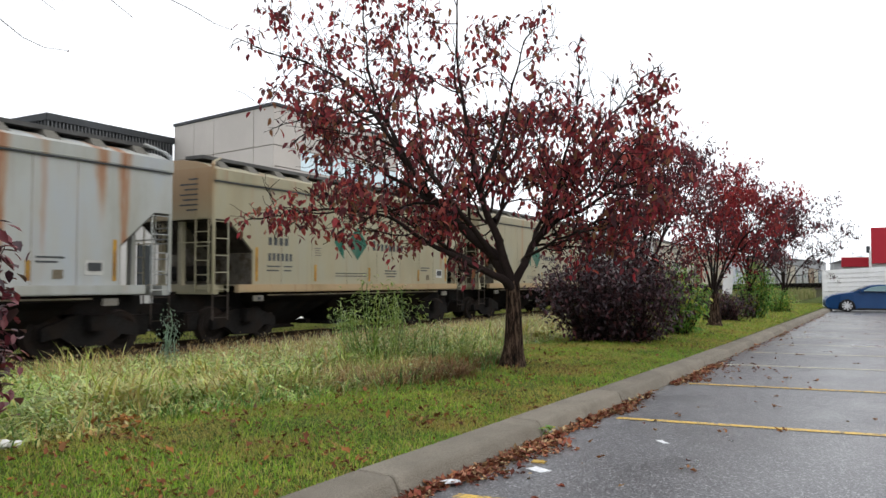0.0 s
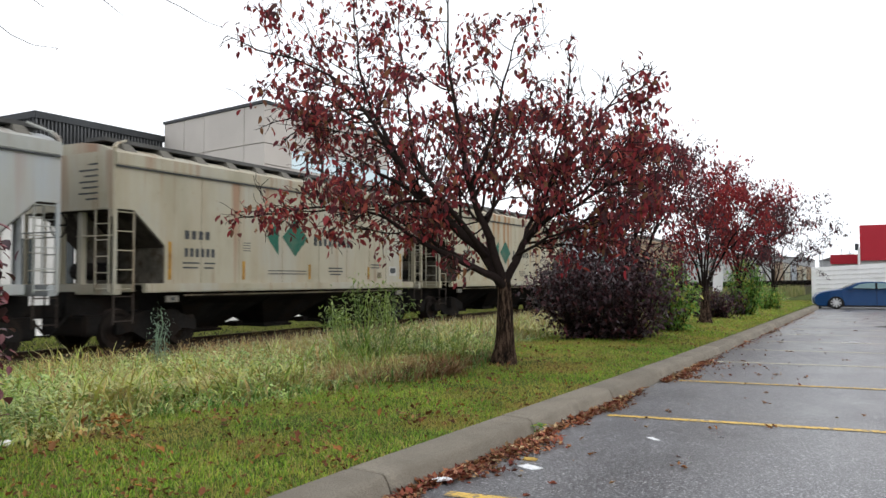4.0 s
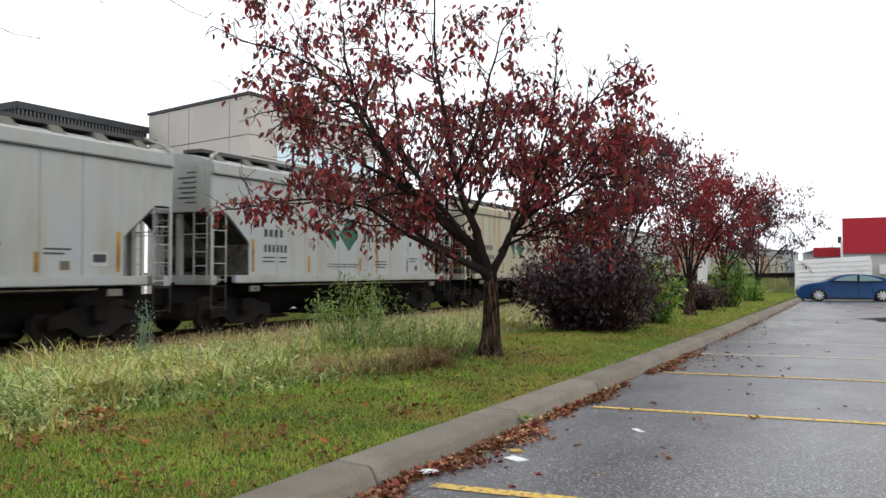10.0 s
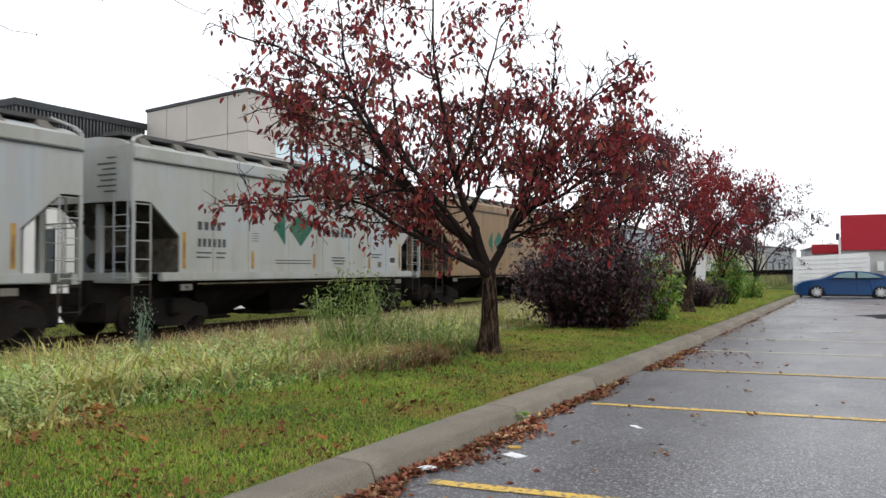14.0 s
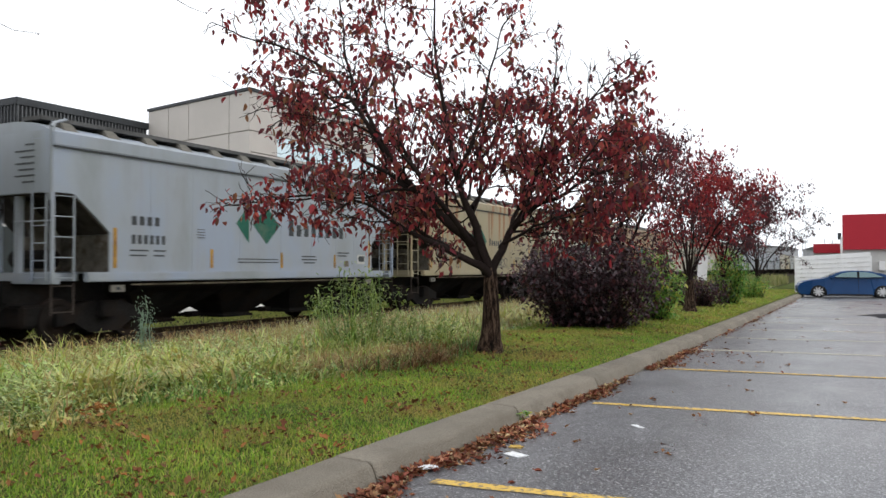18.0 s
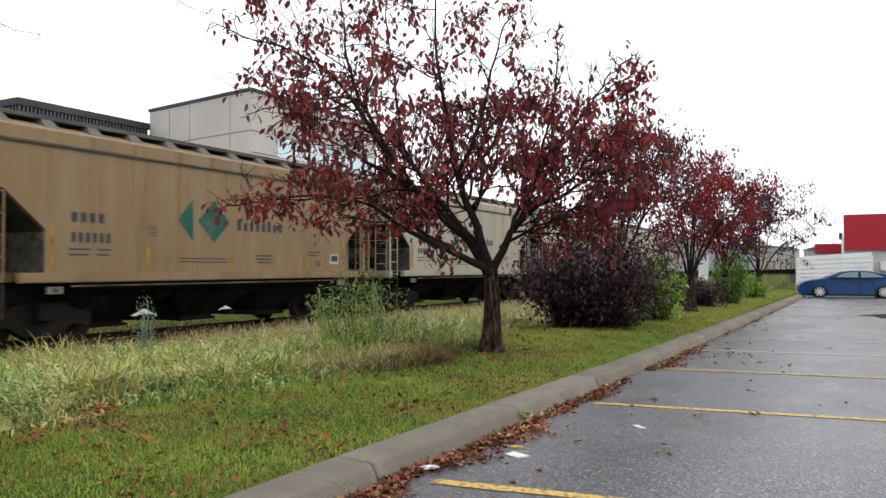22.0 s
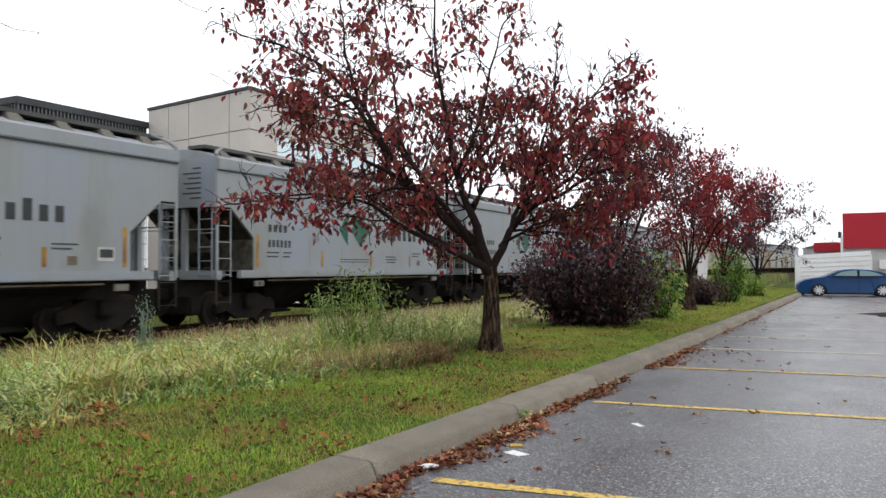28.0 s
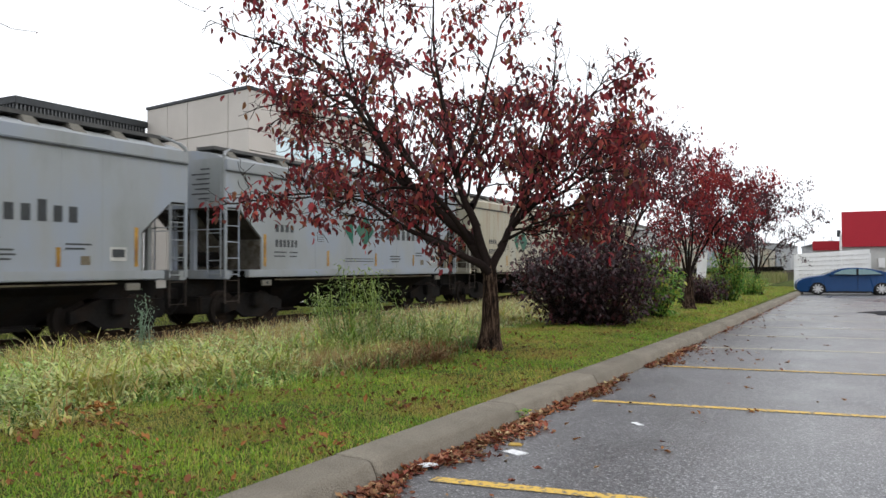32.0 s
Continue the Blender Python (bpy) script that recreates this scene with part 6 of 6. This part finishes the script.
    blades("straw_grass", rng, x, y, ground_z(x, y), rng.uniform(0.5, 1.1, n), rng.uniform(0.03, 0.06, n), rng.uniform(0.05, 0.5, n), STRAW_BLADE, "tall straw-coloured grass at the lawn's end")


grasses()


def leaf_litter(name, rng, x, y, z, size, tilt, label, mat):
    """Flat and curled leaves mixed."""
    half = len(x) // 3
    pos = np.stack([x, y, z], -1)
    turns = random_turns(rng, len(x), tilt=(-tilt, tilt), roll=(-tilt, tilt))
    va, fa = scatter(LEAF, LEAF_TRIS, pos[:half], turns[:half], size[:half])
    vb, fb = scatter(CURLED, CURLED_TRIS, pos[half:], turns[half:], size[half:])
    tagged(new(name, mesh_of(name, np.concatenate([va, vb]), np.concatenate([fa, fb + len(va)]), mat)), label, "fallen leaves", kind="stuff")


def fallen_leaves():
    rng = np.random.default_rng(33)
    n = 12000
    x = rng.uniform(2.0, 36, n)
    pick = rng.uniform(0, 1, n)
    x = np.where(pick < 0.52, rng.uniform(1.6, 9.0, n), np.where(pick < 0.66, rng.uniform(9.9, 12.6, n), x))
    clump = 0.5 + 0.5 * np.sin(x * 2.6 + 0.6) * np.sin(x * 1.1 + 1.0)
    keep = (rng.uniform(0, 1, n) < 0.25 + 0.75 * clump) & ((x < 8.3) | (x > 9.9) | (rng.uniform(0, 1, n) < 0.12)) & ((x < 13) | (rng.uniform(0, 1, n) < 0.4))
    x = x[keep]
    n = len(x)
    wide = np.interp(x, [2, 4, 6, 8.3, 9, 11, 13, 36], [0.17, 0.14, 0.12, 0.07, 0.05, 0.15, 0.08, 0.1]) * (0.65 + 0.5 * np.sin(x * 4.3) * np.sin(x * 1.9))
    stray = np.where(rng.uniform(0, 1, n) < np.interp(x, [2, 10, 14, 36], [0.008, 0.015, 0.2, 0.4]), rng.exponential(0.35, n), 0.0)
    y = edge_of_kerb(x) - 0.03 - np.abs(rng.normal(0, 1, n)) * wide - stray
    z = 0.006 + 0.028 * np.exp(-(edge_of_kerb(x) - y) / 0.1) * rng.uniform(0, 1, n) - fall(x)
    leaf_litter("gutter_leaves", rng, x, y, z, rng.uniform(0.028, 0.07, n), 0.6, "brown and red fallen leaves drifted along the kerb", GUTTER_LEAF)
    n = 19000
    x = rng.uniform(1.6, 24, n)
    y = rng.uniform(2.75, 5.3, n)
    tuft = np.sin(x * 3.1 + 2 * y) * np.sin(y * 4.3 - x * 1.7) + np.sin(x * 7.9 - y * 6.1) * 0.5
    keep = (y < edge_y(x) + 0.2) & (rng.uniform(0, 1, n) < np.interp(x, [2, 6, 10, 24], [0.8, 0.65, 0.35, 0.12])) & (tuft > rng.uniform(-1.0, 1.1, n))
    x, y = x[keep], y[keep]
    n = len(x)
    leaf_litter("lawn_leaves", rng, x, y, ground_z(x, y) + rng.uniform(0.012, 0.042, n), rng.uniform(0.02, 0.052, n) + 0.035 * (rng.uniform(0, 1, n) > 0.92), 0.8, "scattered brown fallen leaves on the lawn", FALLEN)


def edge_of_kerb(x):
    """Foot of the kerb's face."""
    return 2.43 - 0.00524 * (np.asarray(x) - 4.0)


fallen_leaves()


# ---- small things on the asphalt and lawn ----
def crumpled(name, at, size, mat, label, category, seed, flat=0.35, group="", turn=None):
    """A small crumpled sheet or clump lying on the ground."""
    rng = np.random.default_rng(seed)
    n = 7
    g = np.linspace(-0.5, 0.5, n)
    gx, gy = np.meshgrid(g, g, indexing="ij")
    gx, gy = gx + rng.normal(0, 0.03, gx.shape), gy + rng.normal(0, 0.03, gx.shape)
    gz = np.abs(rng.normal(0, 0.12, gx.shape)) * flat + 0.25 * flat * np.maximum(0, 1 - 2.2 * np.hypot(gx, gy))
    v = np.stack([gx * size[0], gy * size[1], gz * max(size) + 0.006], -1).reshape(-1, 3)
    i, j = np.meshgrid(np.arange(n - 1), np.arange(n - 1), indexing="ij")
    q = np.stack([i * n + j, (i + 1) * n + j, (i + 1) * n + j + 1, i * n + j + 1], -1).reshape(-1, 4)
    under = v.copy()
    under[:, 2] = 0.002
    m = len(v)
    ring = [k * n for k in range(n)] + [(n - 1) * n + k for k in range(1, n)] + [k * n + n - 1 for k in range(n - 2, -1, -1)] + list(range(n - 2, 0, -1))
    walls = np.array([(ring[k], ring[(k + 1) % len(ring)], ring[(k + 1) % len(ring)] + m, ring[k] + m) for k in range(len(ring))])
    ob = new(name, mesh_of(name, np.concatenate([v, under]), np.concatenate([q, q[:, ::-1] + m, walls]), mat))
    ob.matrix_basis = pose(at[0], at[1], at[2] - fall(at[0]), 0, 0, rng.uniform(0, 180) if turn is None else turn)
    return tagged(ob, label, category, group)


YELLOW_LEAF = surface("yellow_fallen_leaf", (0.5, 0.33, 0.08), 0.6, var=0.2, fine=30)
crumpled("paper_scrap", (4.85, 2.03, 0.0), (0.1, 0.15), PAPER, "wet white scrap of paper on the asphalt", "paper", 1, 0.03, turn=-24)
crumpled("paper_scrap", (6.22, 1.55, 0.0), (0.13, 0.05), PAPER, "pale flattened scrap of paper on the asphalt", "paper", 2, 0.05)
crumpled("yellow_leaf", (5.07, 2.12, 0.0), (0.09, 0.07), YELLOW_LEAF, "large yellow fallen leaf by the kerb", "leaf", 3, 0.3)
crumpled("plastic_wrapper", (4.19, 2.34, 0.02), (0.12, 0.05), PAPER, "crumpled pale wrapper among fallen leaves", "litter", 4, 0.4)
for i, (x, y) in enumerate(((9.5, 1.08), (8.69, 1.01), (7.65, 1.72), (11.32, 0.82), (8.29, 0.1), (6.89, 1.22), (7.26, 0.78), (15.41, 1.38), (17.66, 1.7), (11.47, 1.19), (11.3, 1.36), (22.69, 0.42), (18.94, 1.05), (5.34, 1.19), (5.42, 1.8), (13.2, 1.9), (16.4, 0.9), (20.6, 1.6), (14.1, 0.4))):
    rng = np.random.default_rng(300 + i)
    m = 3 + i % 4
    spot = np.stack([rng.normal(0, 0.035, m), rng.normal(0, 0.025, m), rng.uniform(0.003, 0.012, m)], -1)
    v, f = scatter(CURLED, CURLED_TRIS, spot, random_turns(rng, m, tilt=(-0.3, 0.3), roll=(-0.3, 0.3)), rng.uniform(0.03, 0.06, m))
    ob = new("leaf_clump", mesh_of("leaf_clump", v, f, FALLEN))
    ob.matrix_basis = pose(x, y, -fall(x))
    tagged(ob, "small clump of wet brown leaves on the asphalt", "leaves", "leaf clumps on the asphalt")
for i, (x, y, s) in enumerate(((3.10, 5.2, 0.06), (3.16, 5.13, 0.045), (3.0, 5.25, 0.06))):
    bm = bmesh.new()
    bmesh.ops.create_icosphere(bm, subdivisions=2, radius=s, matrix=Matrix.Diagonal((1.2, 1, 0.6, 1)))
    for v in bm.verts:
        v.co *= 1 + 0.12 * noise.noise(v.co * 9 + Vector((i * 3, 0, 0)))
    ob = part("white_stone", bm, WHITE_SIDING, None, "", True)
    ob.matrix_basis = pose(x, y, 0.15)
    tagged(ob, "rounded white stone at the lawn's edge", "stone", "white stones")

rng = np.random.default_rng(55)
n = 34
heap = np.stack([rng.normal(0, 0.07, n), rng.normal(0, 0.05, n), rng.uniform(0.01, 0.1, n)], -1)
v, f = scatter(CURLED, CURLED_TRIS, heap, random_turns(rng, n, tilt=(-0.8, 0.8)), rng.uniform(0.05, 0.09, n))
pile = new("leaf_heap", mesh_of("leaf_heap", v, f, ORANGE_LEAF))
pile.matrix_basis = pose(3.93, 5.02, 0.13)
tagged(pile, "small heap of orange-brown fallen leaves", "fallen leaves", kind="stuff")

# a dark patch of tar where the asphalt was mended
tar = surface("dark_tar_patch", (0.03, 0.03, 0.032), 0.95, var=0.3, fine=20, bump=0.4, spec=0.05)
ring = [(24.9 + 1.1 * math.cos(a) * (1 + 0.25 * math.sin(3 * a + 1)), -0.95 + 0.75 * math.sin(a) * (1 + 0.3 * math.sin(2 * a) + 0.15 * math.cos(5 * a))) for a in np.linspace(0, 2 * math.pi, 40, endpoint=False)]
bm = bmesh.new()
lower = [bm.verts.new((x, y, -0.001 - fall(x))) for x, y in ring]
upper = [bm.verts.new((24.9 + (x - 24.9) * 0.98, -0.95 + (y + 0.95) * 0.98, 0.006 - fall(x))) for x, y in ring]
bm.faces.new(upper)
for i in range(len(ring)):
    j = (i + 1) % len(ring)
    bm.faces.new((lower[i], lower[j], upper[j], upper[i]))
tagged(part("tar_patch", bm, tar, None), "irregular dark tar patch in the asphalt", "tar patch")

# a leaning white marker board on a stake
sign = thing("marker_board", "narrow white marker board leaning on a stake", "sign", pose(26.2, 4.47, 0.0, 4, 6, 10))
part("stake", box(-0.03, 0.03, -0.03, 0.03, -0.1, 1.3), TWIG, sign)
part("board", box(-0.045, -0.03, -0.15, 0.15, 0.85, 1.68, 0.004), WHITE_SIDING, sign)

# bare twigs of the purple-leaved shrub that arch overhead
arch = thing("arching_sapling", "thin bare sapling arching over the lawn", "sapling", Matrix.Translation((2.0, 5.0, 0.1)))
w = Wood()
w.tube([(0, 0, -0.05), (0.03, -0.05, 1.0), (0.1, -0.1, 2.0), (0.2, -0.2, 2.9), (0.35, -0.35, 3.5)], [0.022, 0.02, 0.016, 0.012, 0.007], 7)
part("stem", w.mesh("stem", TWIG), TWIG, arch)
for start, pts in (((0.35, -0.35, 3.5), ((0.8, -0.9, 3.25), (1.2, -1.27, 2.86), (1.3, -1.35, 2.81), (1.42, -1.42, 2.75), (1.5, -1.49, 2.72))),
                   ((0.2, -0.2, 2.9), ((0.4, -0.55, 2.8), (0.51, -0.69, 2.63), (0.62, -0.73, 2.55), (0.72, -0.78, 2.51), (0.83, -0.85, 2.51))),
                   ((0.3, -0.3, 3.3), ((0.7, -0.8, 3.1), (0.95, -1.05, 2.82), (1.0, -1.08, 2.78), (1.07, -1.11, 2.73))),
                   ((0.25, -0.25, 3.1), ((0.5, -0.6, 2.95), (0.66, -0.84, 2.76), (0.73, -0.86, 2.72)))):
    w = Wood()
    line = [start, *pts]
    w.tube(line, np.linspace(0.004, 0.0012, len(line)), 5)
    part("twig", w.mesh("twig", TWIG), TWIG, arch)
rng = np.random.default_rng(8)
v, f = scatter(LEAF, LEAF_TRIS, np.array([(0.76, -0.88, 2.78), (1.5, -1.49, 2.72), (0.83, -0.85, 2.51)]), random_turns(rng, 3, tilt=(0.9, 1.4)), np.array([0.06, 0.02, 0.02]))
part("leaf", mesh_of("leaf", v, f, PURPLE_LEAF), PURPLE_LEAF, arch)

# ---- the distance ----
far_steel = surface("far_grey_cladding", (0.4, 0.41, 0.42), 0.7, var=0.08)


def far_shed(x, y0, y1, h, deep, ridge, mat=far_steel):
    root = thing("warehouse", "long pale grey warehouse in the distance", "building", group="far warehouses")
    part("wall", box(x, x + deep, y0, y1, -0.5, h), mat, root)
    bm = bmesh.new()
    vs = [bm.verts.new(p) for p in ((x - 0.5, y0 - 0.5, h), (x - 0.5, y1 + 0.5, h), (x - 0.5, (y0 + y1) / 2, h + ridge), (x + deep, y0 - 0.5, h), (x + deep, y1 + 0.5, h), (x + deep, (y0 + y1) / 2, h + ridge))]
    for q in ((0, 1, 2), (5, 4, 3), (0, 2, 5, 3), (2, 1, 4, 5), (1, 0, 3, 4)):
        bm.faces.new([vs[k] for k in q])
    part("roof", bm, ROOF_GREY, root)
    for k in range(5):
        yy = y0 + (y1 - y0) * (k + 0.3) / 5
        part("window", box(x - 0.08, x, yy, yy + (y1 - y0) * 0.08, 1.0, 2.6), GLASS, root)


far_shed(230, 3, 12.5, 6.0, 30, 1.6)
far_shed(300, 20, 60, 8.5, 40, 2.0)
far_shed(150, -40, 2.0, 3.2, 30, 1.0)
for i, (x, y, h) in enumerate(((150, 8.1, 6.9), (150, 3.4, 6.6), (210, 6.5, 9.0), (180, 9.2, 7.5))):
    pole = thing("utility_pole", "thin grey utility pole in the distance", "pole", pose(x, y, -0.5), "far utility poles")
    part("post", rod((0, 0, 0), (0, 0, h), 0.1, sides=8, r2=0.06), far_steel, pole)
    part("crossarm", box(-0.05, 0.05, -0.7, 0.7, h - 0.6, h - 0.52), far_steel, pole)

# a small green weed in the joint of the kerb
rng = np.random.default_rng(77)
weed = thing("kerb_weed", "small green weed growing at a kerb joint", "weed", Matrix.Translation((5.92, 2.4, 0.0)))
n = 26
spot = np.stack([rng.normal(0, 0.03, n), rng.normal(0, 0.02, n), rng.uniform(0.0, 0.08, n)], -1)
v, f = scatter(LEAF, LEAF_TRIS, spot, random_turns(rng, n, tilt=(-0.9, 0.4)), rng.uniform(0.03, 0.055, n))
part("leaves", mesh_of("leaves", v, f, GREEN_LEAF), GREEN_LEAF, weed)


# ---- motion ----
def motions():
    marks = [float(t) for t in range(0, 33)]
    for k, car in CARS:
        walk(car, [(t, pose(home_of(k) + shift_of(t), TRACK_Y, RAIL_Z)) for t in marks])
    turns = [(i / FPS, math.degrees(shift_of(i / FPS) / 0.455)) for i in range(0, 32 * FPS + 1)]
    spin = {x: [(t, pose(x, 0, 0.455, 0, a, 0)) for t, a in turns] for x in (-0.89, 0.89)}
    for k, car in CARS[:31]:  # the rest stay far down the line
        for bogie in car.children:
            for w in bogie.children:
                if w.name.startswith("wheelset"):
                    walk(w, spin[-0.89 if w.location.x < 0 else 0.89])


motions()
